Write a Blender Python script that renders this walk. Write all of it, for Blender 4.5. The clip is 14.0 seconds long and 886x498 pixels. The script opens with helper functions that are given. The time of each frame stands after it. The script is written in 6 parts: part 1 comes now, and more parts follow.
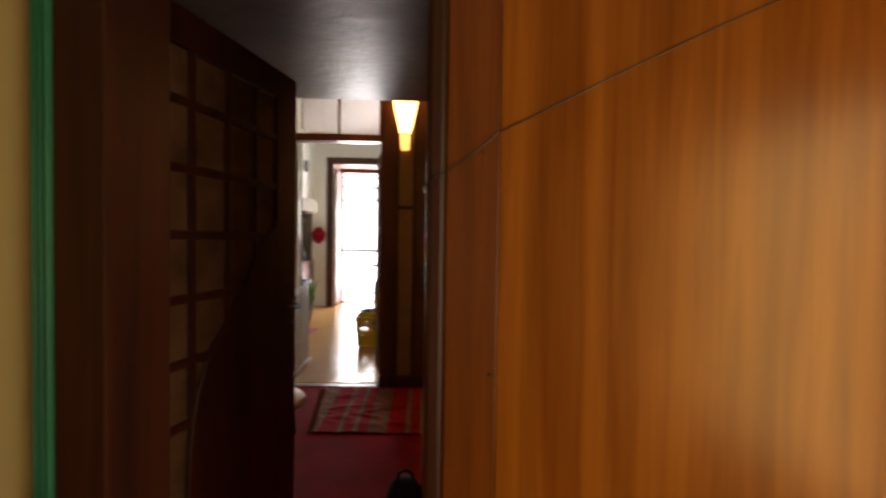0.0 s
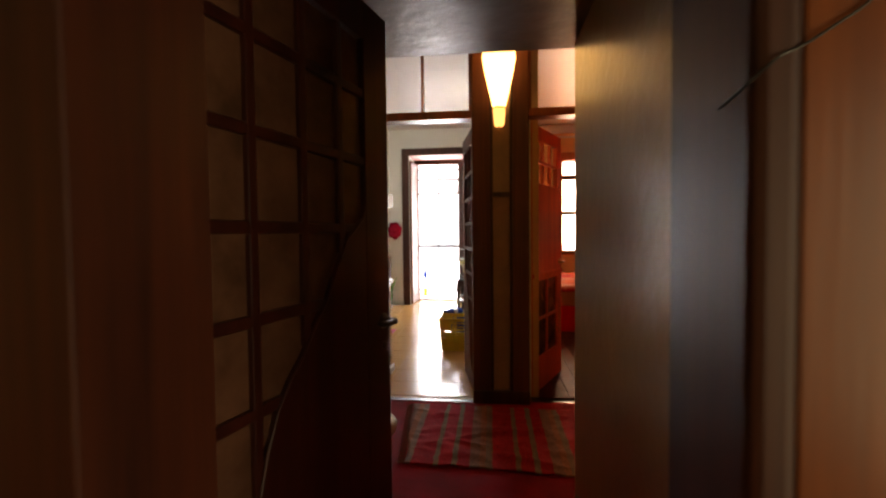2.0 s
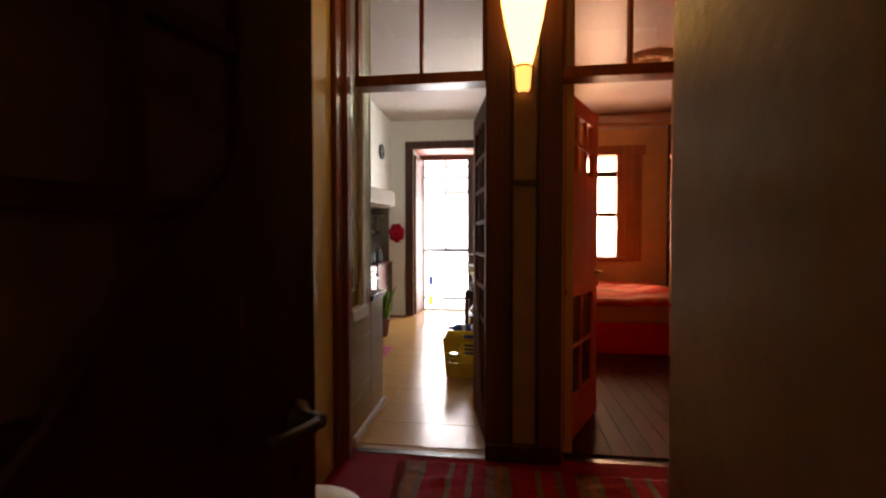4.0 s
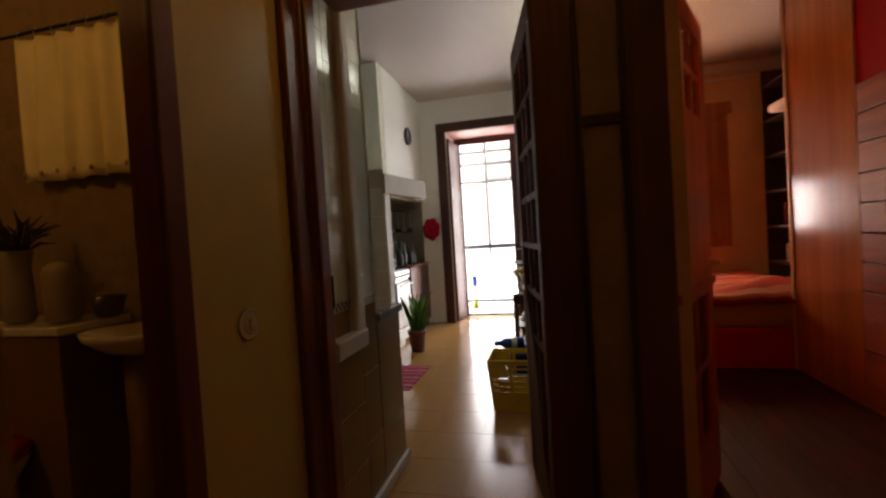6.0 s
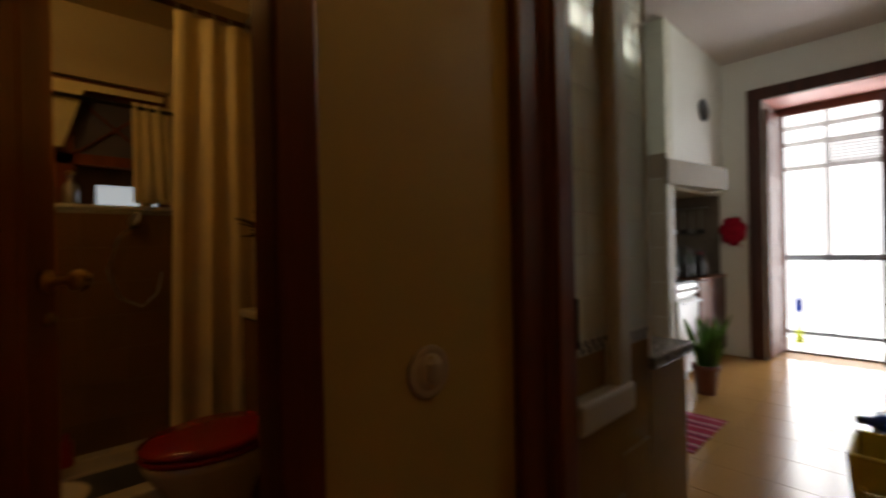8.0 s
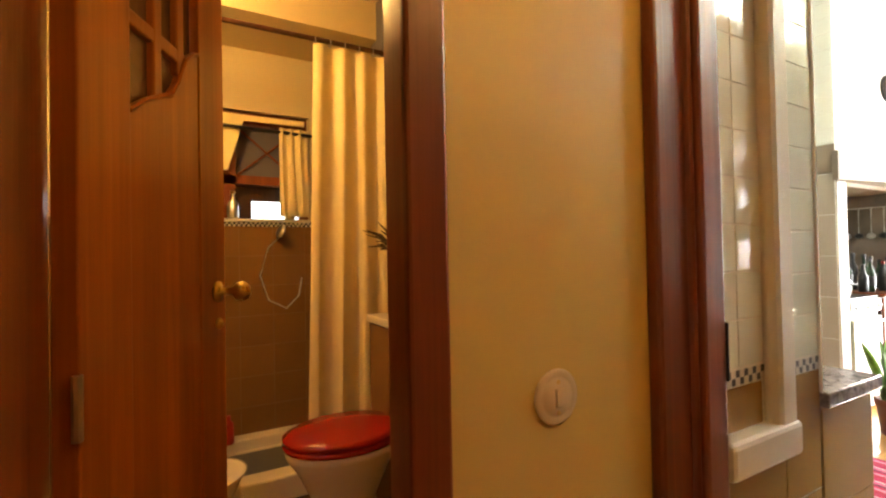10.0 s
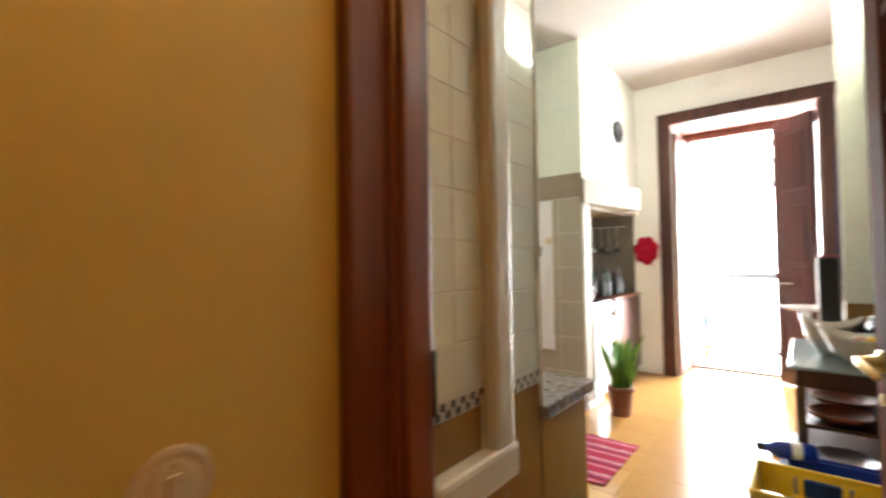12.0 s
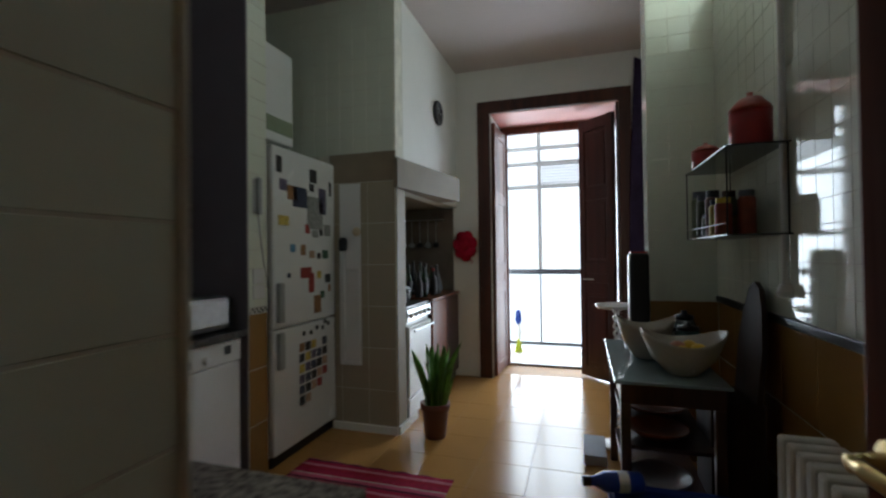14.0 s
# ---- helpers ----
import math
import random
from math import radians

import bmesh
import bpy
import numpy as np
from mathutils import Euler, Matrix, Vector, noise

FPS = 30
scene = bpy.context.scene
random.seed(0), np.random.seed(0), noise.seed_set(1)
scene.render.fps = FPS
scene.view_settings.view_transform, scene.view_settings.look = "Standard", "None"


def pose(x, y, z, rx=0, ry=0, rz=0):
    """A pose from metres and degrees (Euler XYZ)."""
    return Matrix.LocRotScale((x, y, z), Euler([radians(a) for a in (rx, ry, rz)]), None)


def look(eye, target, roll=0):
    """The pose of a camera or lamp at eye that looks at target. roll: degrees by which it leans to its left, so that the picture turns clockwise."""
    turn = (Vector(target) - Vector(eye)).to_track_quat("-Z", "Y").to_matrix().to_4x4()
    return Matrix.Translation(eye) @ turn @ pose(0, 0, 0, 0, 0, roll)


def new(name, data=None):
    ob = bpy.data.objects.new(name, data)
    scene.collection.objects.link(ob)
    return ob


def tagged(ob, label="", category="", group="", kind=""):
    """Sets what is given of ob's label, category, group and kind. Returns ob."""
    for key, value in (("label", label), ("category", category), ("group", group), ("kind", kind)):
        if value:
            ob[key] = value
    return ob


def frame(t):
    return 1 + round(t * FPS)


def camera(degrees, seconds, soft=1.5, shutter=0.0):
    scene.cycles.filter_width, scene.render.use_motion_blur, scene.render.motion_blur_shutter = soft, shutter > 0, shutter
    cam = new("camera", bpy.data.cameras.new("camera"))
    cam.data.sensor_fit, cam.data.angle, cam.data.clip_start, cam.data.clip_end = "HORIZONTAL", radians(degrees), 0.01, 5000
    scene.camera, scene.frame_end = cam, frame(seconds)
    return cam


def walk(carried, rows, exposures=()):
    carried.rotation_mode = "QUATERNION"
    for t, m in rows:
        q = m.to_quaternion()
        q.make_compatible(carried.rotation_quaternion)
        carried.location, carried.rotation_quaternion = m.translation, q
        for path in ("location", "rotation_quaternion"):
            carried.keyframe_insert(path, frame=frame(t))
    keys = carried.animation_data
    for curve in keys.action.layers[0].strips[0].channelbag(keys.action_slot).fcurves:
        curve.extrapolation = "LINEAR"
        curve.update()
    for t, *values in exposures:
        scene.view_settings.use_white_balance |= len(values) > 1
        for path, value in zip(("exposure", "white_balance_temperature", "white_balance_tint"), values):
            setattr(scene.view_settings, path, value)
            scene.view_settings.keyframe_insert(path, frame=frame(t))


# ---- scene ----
# camera and walk
cam = camera(89.4, 14.0, soft=2.3, shutter=0.7)
PATH = [
    (0, (0.167, -3.954, 1.31), (0.256, -1.957, 1.264), 0.8),
    (0.5, (0.158, -3.893, 1.304), (-0.021, -1.902, 1.276), 0.3),
    (1, (0.085, -3.752, 1.301), (-0.173, -1.769, 1.257), 0.4),
    (1.5, (-0.019, -3.577, 1.314), (-0.23, -1.588, 1.289), -0.6),
    (2, (-0.065, -3.391, 1.293), (-0.279, -1.404, 1.222), -0.6),
    (2.5, (-0.082, -3.17, 1.292), (-0.331, -1.186, 1.232), -1.2),
    (3, (-0.098, -2.988, 1.288), (-0.331, -1.002, 1.231), -0.3),
    (5.5, (-0.157, -1.813, 1.233), (-0.532, 0.151, 1.193), -2.1),
    (6, (-0.173, -1.586, 1.22), (-0.639, 0.358, 1.168), -3.5),
    (6.5, (-0.195, -1.364, 1.221), (-0.794, 0.543, 1.154), -2.7),
    (7, (-0.283, -1.185, 1.209), (-1.067, 0.654, 1.152), -1.7),
    (7.5, (-0.358, -1.064, 1.222), (-1.462, 0.604, 1.2), -2.6),
    (8, (-0.422, -0.996, 1.225), (-1.881, 0.372, 1.222), -1.2),
    (8.5, (-0.453, -1.01, 1.239), (-2.101, 0.122, 1.213), -0.9),
    (8.7, (-0.451, -1.017, 1.24), (-2.151, 0.036, 1.209), -0.9),
    (10.8, (-0.434, -0.961, 1.254), (-2.19, -0.005, 1.286), -1.1),
    (11, (-0.423, -0.932, 1.254), (-2.132, 0.106, 1.289), -0.9),
    (11.5, (-0.41, -0.825, 1.251), (-1.927, 0.478, 1.299), -0.6),
    (12, (-0.442, -0.681, 1.265), (-1.697, 0.875, 1.318), -0.9),
    (12.5, (-0.505, -0.544, 1.267), (-1.489, 1.195, 1.349), -1.2),
    (13, (-0.556, -0.382, 1.258), (-1.343, 1.456, 1.323), -1.1),
    (13.5, (-0.605, -0.136, 1.266), (-1.293, 1.742, 1.31), -1.2),
    (14, (-0.637, 0.093, 1.261), (-1.234, 2.002, 1.284), -0.7),
]
EXPO = [(0.0, -0.05, 7100, 17), (3.0, 0.0, 7300, 19), (5.5, -1.1, 7200, 19), (6.5, -1.15, 6900, 15), (7.5, -1.5, 6800, 14), (8.1, -1.4, 6800, 13), (8.6, -0.5, 6900, 14), (10.8, 2.25, 6950, 11), (11.5, 1.95, 6850, 10), (12.0, 1.4, 6600, 10), (12.5, 0.35, 6350, 10), (13.0, -0.4, 6250, 8), (13.5, -1.25, 6050, 8), (14.0, -1.65, 5750, 5)]
walk(cam, [(t, look(eye, target, roll)) for t, eye, target, roll in PATH], EXPO)

# world and daylight
world = bpy.data.worlds.new("sky")
world.use_nodes = True
scene.world = world
sky = world.node_tree.nodes.new("ShaderNodeTexSky")
sky.sky_type, sky.sun_disc = "NISHITA", False
sky.sun_elevation, sky.sun_rotation = radians(48), radians(200)
world.node_tree.links.new(sky.outputs[0], world.node_tree.nodes["Background"].inputs[0])
world.node_tree.nodes["Background"].inputs[1].default_value = 0.15


def lamp(name, kind, m, power, colour, sx=0.1, sy=0.1):
    data = bpy.data.lights.new(name, kind)
    data.energy, data.color = power, colour
    if kind == "AREA":
        data.shape, data.size, data.size_y = "RECTANGLE", sx, sy
    if kind == "POINT":
        data.shadow_soft_size = sx
    ob = new(name, data)
    ob.matrix_basis = m
    return ob


sun = lamp("sun", "SUN", look((0, 0, 20), (4, 9, 5)), 4.5, (1.0, 0.95, 0.88))
sun.data.angle = radians(0.5)
lamp("balcony_daylight", "AREA", pose(-1.05, 7.2, 1.7, -90), 950, (0.93, 0.97, 1.0), 4.0, 4.0)
lamp("clerestory_daylight", "AREA", pose(0.22, 2.465, 2.989, 0, 90, 0), 21, (0.92, 1.0, 0.88), 0.26, 1.18)
lamp("bedroom_side_daylight", "AREA", pose(0.54, 4.72, 1.36, -90), 3.5, (1.0, 0.70, 0.44), 0.38, 0.55)
lamp("bedroom_daylight", "AREA", pose(1.4, 4.72, 1.75, -90), 50, (1.0, 0.55, 0.27), 0.5, 1.4)
# out-of-view window lamp, moved close to brighten the right of the veneer
lamp("start_room_daylight", "AREA", pose(2.23, -4.5, 1.0, 0, 90, 0), 34, (1.0, 0.82, 0.46), 1.9, 1.4)
lamp("sconce_bulb", "POINT", pose(0.0, -0.15, 2.67), 3, (1.0, 0.55, 0.15), 0.04)
# unseen bulb, placed to light the curtain and window wall
lamp("bathroom_bulb", "POINT", pose(-2.45, -1.25, 2.5), 14, (1.0, 0.58, 0.17), 0.06)


# materials
def base(name, rough=0.5, metal=0.0):
    m = bpy.data.materials.new(name)
    m.use_nodes = True
    b = m.node_tree.nodes["Principled BSDF"]
    b.inputs["Roughness"].default_value, b.inputs["Metallic"].default_value = rough, metal
    return m, m.node_tree.nodes, m.node_tree.links, b


def ramp_of(nodes, stops):
    r = nodes.new("ShaderNodeValToRGB")
    while len(r.color_ramp.elements) < len(stops):
        r.color_ramp.elements.new(0.5)
    for e, (p, c) in zip(r.color_ramp.elements, stops):
        e.position, e.color = p, (*c, 1)
    return r


def noise_of(nodes, links, scale, stretch=(1, 1, 1), detail=4.0, rough=0.6, warp=0.0):
    tc, mp, n = nodes.new("ShaderNodeTexCoord"), nodes.new("ShaderNodeMapping"), nodes.new("ShaderNodeTexNoise")
    mp.inputs["Scale"].default_value = stretch
    n.inputs["Scale"].default_value, n.inputs["Detail"].default_value = scale, detail
    n.inputs["Roughness"].default_value, n.inputs["Distortion"].default_value = rough, warp
    links.new(tc.outputs["Object"], mp.inputs[0])
    links.new(mp.outputs[0], n.inputs["Vector"])
    return n


def plain(name, colour, rough=0.5, metal=0.0, vary=0.12, scale=3.0, bump=0.05, fine=60.0, spot=0.0):
    """A paint, plastic, stone or cloth: large cloudy variation, fine grain as relief and gloss."""
    m, nodes, links, b = base(name, rough, metal)
    dark = tuple(max(0, c * (1 - vary)) for c in colour)
    light = tuple(min(1, c * (1 + vary)) for c in colour)
    n1 = noise_of(nodes, links, scale)
    r = ramp_of(nodes, [(0.3, dark), (0.7, light)])
    links.new(n1.outputs["Fac"], r.inputs[0])
    links.new(r.outputs[0], b.inputs["Base Color"])
    n2 = noise_of(nodes, links, fine, detail=3)
    bp = nodes.new("ShaderNodeBump")
    bp.inputs["Strength"].default_value, bp.inputs["Distance"].default_value = bump, 0.01
    links.new(n2.outputs["Fac"], bp.inputs["Height"])
    links.new(bp.outputs[0], b.inputs["Normal"])
    mr = nodes.new("ShaderNodeMapRange")
    mr.inputs["To Min"].default_value, mr.inputs["To Max"].default_value = max(0.02, rough * 0.8), min(1, rough * 1.25)
    links.new(n1.outputs["Fac"], mr.inputs["Value"])
    links.new(mr.outputs[0], b.inputs["Roughness"])
    if rough > 0.75:
        b.inputs["Specular IOR Level"].default_value = 0.12
    return m


def wood(name, dark, light, rough=0.35, along="z", scale=1.0, coat=0.0, tone=0.0):
    """Grain drawn out along one axis, with broad figure, fine pores and a varnish. tone: shift from piece to piece."""
    m, nodes, links, b = base(name, rough)
    s = {"z": (14, 14, 0.7), "y": (14, 0.7, 14), "x": (0.7, 14, 14)}[along]
    f = {"z": (60, 60, 1.2), "y": (60, 1.2, 60), "x": (1.2, 60, 60)}[along]
    n1 = noise_of(nodes, links, 1.0 * scale, s, 5, 0.55, 0.6)
    n2 = noise_of(nodes, links, 1.6 * scale, f, 3)
    n3 = noise_of(nodes, links, 1.3, detail=2)
    add = nodes.new("ShaderNodeMath")
    add.operation = "MULTIPLY_ADD"
    add.inputs[1].default_value = 0.35
    links.new(n2.outputs["Fac"], add.inputs[0])
    links.new(n1.outputs["Fac"], add.inputs[2])
    add2 = nodes.new("ShaderNodeMath")
    add2.operation = "MULTIPLY_ADD"
    add2.inputs[1].default_value = 0.3
    links.new(n3.outputs["Fac"], add2.inputs[0])
    links.new(add.outputs[0], add2.inputs[2])
    last = add2
    if tone:
        oi, add3 = nodes.new("ShaderNodeObjectInfo"), nodes.new("ShaderNodeMath")
        add3.operation = "MULTIPLY_ADD"
        add3.inputs[1].default_value = tone
        links.new(oi.outputs["Random"], add3.inputs[0])
        links.new(add2.outputs[0], add3.inputs[2])
        last = add3
    mid = tuple((a + c) / 2 for a, c in zip(dark, light))
    r = ramp_of(nodes, [(0.55, dark), (0.8, mid), (1.05, light)])
    r.color_ramp.elements[2].position = 1.0
    links.new(last.outputs[0], r.inputs[0])
    links.new(r.outputs[0], b.inputs["Base Color"])
    bp = nodes.new("ShaderNodeBump")
    bp.inputs["Strength"].default_value, bp.inputs["Distance"].default_value = 0.12, 0.004
    links.new(n2.outputs["Fac"], bp.inputs["Height"])
    links.new(bp.outputs[0], b.inputs["Normal"])
    b.inputs["Coat Weight"].default_value, b.inputs["Coat Roughness"].default_value = coat, 0.12
    return m


def tile_mat(name, colour, rough=0.08, tone=0.1, mottle=0.1):
    """Glazed tile: tone differs from piece to piece, faint mottling, slightly wavy glaze."""
    m, nodes, links, b = base(name, rough)
    oi, geo = nodes.new("ShaderNodeObjectInfo"), nodes.new("ShaderNodeNewGeometry")
    s1 = nodes.new("ShaderNodeMath")
    links.new(oi.outputs["Random"], s1.inputs[0])
    links.new(geo.outputs["Random Per Island"], s1.inputs[1])
    n1 = noise_of(nodes, links, 5.0)
    s2 = nodes.new("ShaderNodeMath")
    s2.operation = "MULTIPLY_ADD"
    s2.inputs[1].default_value = 1.6 * mottle / max(tone, 0.01)
    links.new(n1.outputs["Fac"], s2.inputs[0])
    links.new(s1.outputs[0], s2.inputs[2])
    mr = nodes.new("ShaderNodeMapRange")
    mr.inputs["From Max"].default_value = 3.0
    links.new(s2.outputs[0], mr.inputs["Value"])
    r = ramp_of(nodes, [(0.0, tuple(c * (1 - tone) for c in colour)), (1.0, tuple(min(1, c * (1 + tone)) for c in colour))])
    links.new(mr.outputs[0], r.inputs[0])
    links.new(r.outputs[0], b.inputs["Base Color"])
    n2 = noise_of(nodes, links, 9.0, detail=1)
    bp = nodes.new("ShaderNodeBump")
    bp.inputs["Strength"].default_value, bp.inputs["Distance"].default_value = 0.022, 0.01
    links.new(n2.outputs["Fac"], bp.inputs["Height"])
    links.new(bp.outputs[0], b.inputs["Normal"])
    return m


def stripes(name, bands, axis=0, period=0.5, rough=0.9, weave=220.0, blotch=0.25):
    """Woven cloth with coloured bands across one axis: bands are (position 0..1, colour)."""
    m, nodes, links, b = base(name, rough)
    b.inputs["Specular IOR Level"].default_value = 0.12
    tc, sep = nodes.new("ShaderNodeTexCoord"), nodes.new("ShaderNodeSeparateXYZ")
    links.new(tc.outputs["Object"], sep.inputs[0])
    n1 = noise_of(nodes, links, 22.0, detail=3)
    jit = nodes.new("ShaderNodeMath")
    jit.operation = "MULTIPLY_ADD"
    jit.inputs[1].default_value = 0.05 * period
    links.new(n1.outputs["Fac"], jit.inputs[0])
    links.new(sep.outputs[axis], jit.inputs[2])
    div, fr = nodes.new("ShaderNodeMath"), nodes.new("ShaderNodeMath")
    div.operation, fr.operation = "DIVIDE", "FRACT"
    div.inputs[1].default_value = period
    links.new(jit.outputs[0], div.inputs[0])
    links.new(div.outputs[0], fr.inputs[0])
    r = ramp_of(nodes, bands)
    r.color_ramp.interpolation = "CONSTANT"
    links.new(fr.outputs[0], r.inputs[0])
    n2 = noise_of(nodes, links, 60.0, detail=5)
    mix = nodes.new("ShaderNodeMix")
    mix.data_type, mix.blend_type = "RGBA", "MULTIPLY"
    mix.inputs[0].default_value = blotch * 2
    links.new(r.outputs[0], mix.inputs[6])
    r2 = ramp_of(nodes, [(0.35, (0.45, 0.45, 0.45)), (0.65, (1, 1, 1))])
    links.new(n2.outputs["Fac"], r2.inputs[0])
    links.new(r2.outputs[0], mix.inputs[7])
    links.new(mix.outputs[2], b.inputs["Base Color"])
    n3 = noise_of(nodes, links, weave, detail=2)
    bp = nodes.new("ShaderNodeBump")
    bp.inputs["Strength"].default_value, bp.inputs["Distance"].default_value = 0.4, 0.004
    links.new(n3.outputs["Fac"], bp.inputs["Height"])
    links.new(bp.outputs[0], b.inputs["Normal"])
    return m


def glow(name, colour, strength):
    m, nodes, links, b = base(name, 0.4)
    b.inputs["Base Color"].default_value = (*colour, 1)
    b.inputs["Emission Color"].default_value, b.inputs["Emission Strength"].default_value = (*colour, 1), strength
    return m


def glass_mat(name, rough=0.0, colour=(1, 1, 1)):
    m, nodes, links, b = base(name, rough)
    b.inputs["Base Color"].default_value = (*colour, 1)
    b.inputs["Transmission Weight"].default_value, b.inputs["IOR"].default_value = 1.0, 1.45
    return m


M_VENEER = wood("honey_veneer", (0.22, 0.050, 0.005), (0.50, 0.158, 0.019), 0.30)
M_VENEER.node_tree.nodes["Principled BSDF"].inputs["Specular IOR Level"].default_value = 0.55
M_VENEER.node_tree.nodes["Principled BSDF"].inputs["Specular Tint"].default_value = (1.0, 0.74, 0.36, 1)
# darker copy of the honey veneer: shade beside the doorway put into the colour
M_VENEERSHADE = wood("shaded_honey_veneer", (0.13, 0.030, 0.004), (0.31, 0.085, 0.012), 0.34)
M_DARK = wood("dark_stained_wood", (0.022, 0.007, 0.004), (0.075, 0.026, 0.012), 0.34, coat=0.2)
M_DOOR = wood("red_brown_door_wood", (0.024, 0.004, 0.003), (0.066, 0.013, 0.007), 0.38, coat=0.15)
M_JAMB = wood("brown_jamb_wood", (0.11, 0.025, 0.006), (0.265, 0.062, 0.012), 0.36, coat=0.15)
M_CASING = wood("dark_casing_wood", (0.032, 0.008, 0.004), (0.088, 0.021, 0.008), 0.5)
M_PINEGLOSS = wood("glossy_orange_pine", (0.36, 0.09, 0.016), (0.60, 0.18, 0.036), 0.2, coat=0.6)
M_STARTWALL = plain("yellow_beige_paint", (0.78, 0.66, 0.34), 0.6, vary=0.06, scale=1.5)
M_PINKISH = plain("pinkish_soffit_paint", (0.66, 0.30, 0.26), 0.5, vary=0.08)
M_PINE = wood("orange_pine", (0.24, 0.064, 0.010), (0.50, 0.165, 0.028), 0.33, coat=0.3)
M_REDDOOR = wood("orange_red_painted_wood", (0.50, 0.062, 0.014), (0.72, 0.13, 0.032), 0.35, coat=0.2)
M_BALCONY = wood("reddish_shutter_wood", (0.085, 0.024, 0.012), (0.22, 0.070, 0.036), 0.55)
M_KDOOR = wood("brown_kitchen_door_wood", (0.070, 0.017, 0.009), (0.17, 0.045, 0.026), 0.55)
M_KDOOR.node_tree.nodes["Principled BSDF"].inputs["Specular IOR Level"].default_value = 0.25
M_PILASTER = wood("brown_pilaster_wood", (0.058, 0.016, 0.008), (0.150, 0.042, 0.017), 0.45)
M_PLANK = wood("plank_wood", (0.24, 0.042, 0.014), (0.45, 0.095, 0.032), 0.4, along="y", tone=0.2)
M_BOARD = wood("bedroom_floor_wood", (0.040, 0.006, 0.003), (0.085, 0.014, 0.006), 0.6, along="y", tone=0.10)
M_BOARD.node_tree.nodes["Principled BSDF"].inputs["Specular IOR Level"].default_value = 0.1
M_BEIGE = plain("beige_wall_paint", (0.62, 0.50, 0.28), 0.6, vary=0.06, scale=1.5)
M_HALLWALL = plain("cream_hall_paint", (0.66, 0.49, 0.15), 0.45, vary=0.07, scale=1.2)
M_GLOSSBROWN = plain("glossy_brown_paint", (0.40, 0.25, 0.125), 0.32, vary=0.18, scale=3.0, bump=0.36, fine=16)
M_GLOSSBROWN.node_tree.nodes["Principled BSDF"].inputs["Specular IOR Level"].default_value = 0.6
M_GLOSSBROWN.node_tree.nodes["Principled BSDF"].inputs["Specular Tint"].default_value = (1.0, 0.86, 0.62, 1)
M_GLOSSCEIL = plain("glossy_dark_ceiling_paint", (0.17, 0.125, 0.11), 0.34, vary=0.25, scale=2.6, bump=0.5, fine=9)
M_WHITE = plain("white_wall_paint", (0.80, 0.80, 0.76), 0.6, vary=0.04, scale=1.4)
M_CEIL = plain("white_ceiling_paint", (0.60, 0.55, 0.53), 0.42, vary=0.05, scale=1.0)
M_KITCEIL = plain("white_ceiling_pink_sheen", (0.58, 0.53, 0.50), 0.55, vary=0.05, scale=1.0)
M_KITCEIL.node_tree.nodes["Principled BSDF"].inputs["Specular IOR Level"].default_value = 0.3
# pink light mirrored from the soffit is put into the specular tint
M_KITCEIL.node_tree.nodes["Principled BSDF"].inputs["Specular Tint"].default_value = (1.0, 0.45, 0.48, 1)
M_GREEN = plain("green_trim_paint", (0.02, 0.22, 0.13), 0.4, vary=0.15, scale=8)
M_PANEL = plain("faded_tan_panel", (0.33, 0.215, 0.135), 0.6, vary=0.2, scale=4)
M_TILEW = tile_mat("white_glazed_tile", (0.73, 0.77, 0.66), 0.06, tone=0.05, mottle=0.08)
M_TILEBATH = tile_mat("cream_bath_tile", (0.70, 0.60, 0.40), 0.12)
M_TILEBR = tile_mat("brown_dado_tile", (0.30, 0.168, 0.050), 0.22, tone=0.16, mottle=0.2)
M_TILEBATHBR = tile_mat("brown_bath_tile", (0.20, 0.105, 0.036), 0.2, tone=0.2, mottle=0.2)
M_GROUT = plain("grout", (0.70, 0.69, 0.60), 0.9, vary=0.15, scale=12)
M_GROUTDK = plain("brown_grout", (0.25, 0.165, 0.085), 0.9, vary=0.15, scale=12)
M_TRIMTILE = plain("cream_trim_tile", (0.70, 0.67, 0.56), 0.42, vary=0.08, scale=5, bump=0.02)
M_FLOORTILE = tile_mat("tan_floor_tile", (0.49, 0.265, 0.085), 0.19, tone=0.07, mottle=0.2)
M_FLOORTILE.node_tree.nodes["Principled BSDF"].inputs["Specular IOR Level"].default_value = 0.5
M_GROUTFL = plain("tan_floor_grout", (0.44, 0.24, 0.08), 0.6, vary=0.15, scale=12)
M_CARPET = plain("red_carpet", (0.30, 0.008, 0.018), 0.95, vary=0.25, scale=5, bump=0.6, fine=350)
M_BLACK = plain("black_enamel", (0.012, 0.012, 0.014), 0.3, vary=0.3)
M_CHECKW = plain("ivory_mosaic", (0.70, 0.66, 0.56), 0.25)
M_GRANITE = plain("speckled_granite", (0.20, 0.17, 0.15), 0.18, vary=0.75, scale=55, bump=0.02)
M_APPL = plain("white_enamel", (0.78, 0.79, 0.78), 0.25, vary=0.03, bump=0.01)
M_BRASS = plain("worn_brass", (0.66, 0.50, 0.22), 0.28, metal=1.0, vary=0.2, scale=20)
M_STEEL = plain("brushed_steel", (0.55, 0.56, 0.57), 0.3, metal=1.0, vary=0.1, scale=20)
M_GREY = plain("grey_metal_rail", (0.11, 0.12, 0.14), 0.4, metal=0.3)
M_CLEAR = glass_mat("clear_glass")
# opaque panes: warm light they mirror and let through is put into the brown
M_OBSCURE = plain("brown_obscured_glass", (0.135, 0.065, 0.040), 0.2, vary=0.4, scale=6, bump=0.2, fine=16)
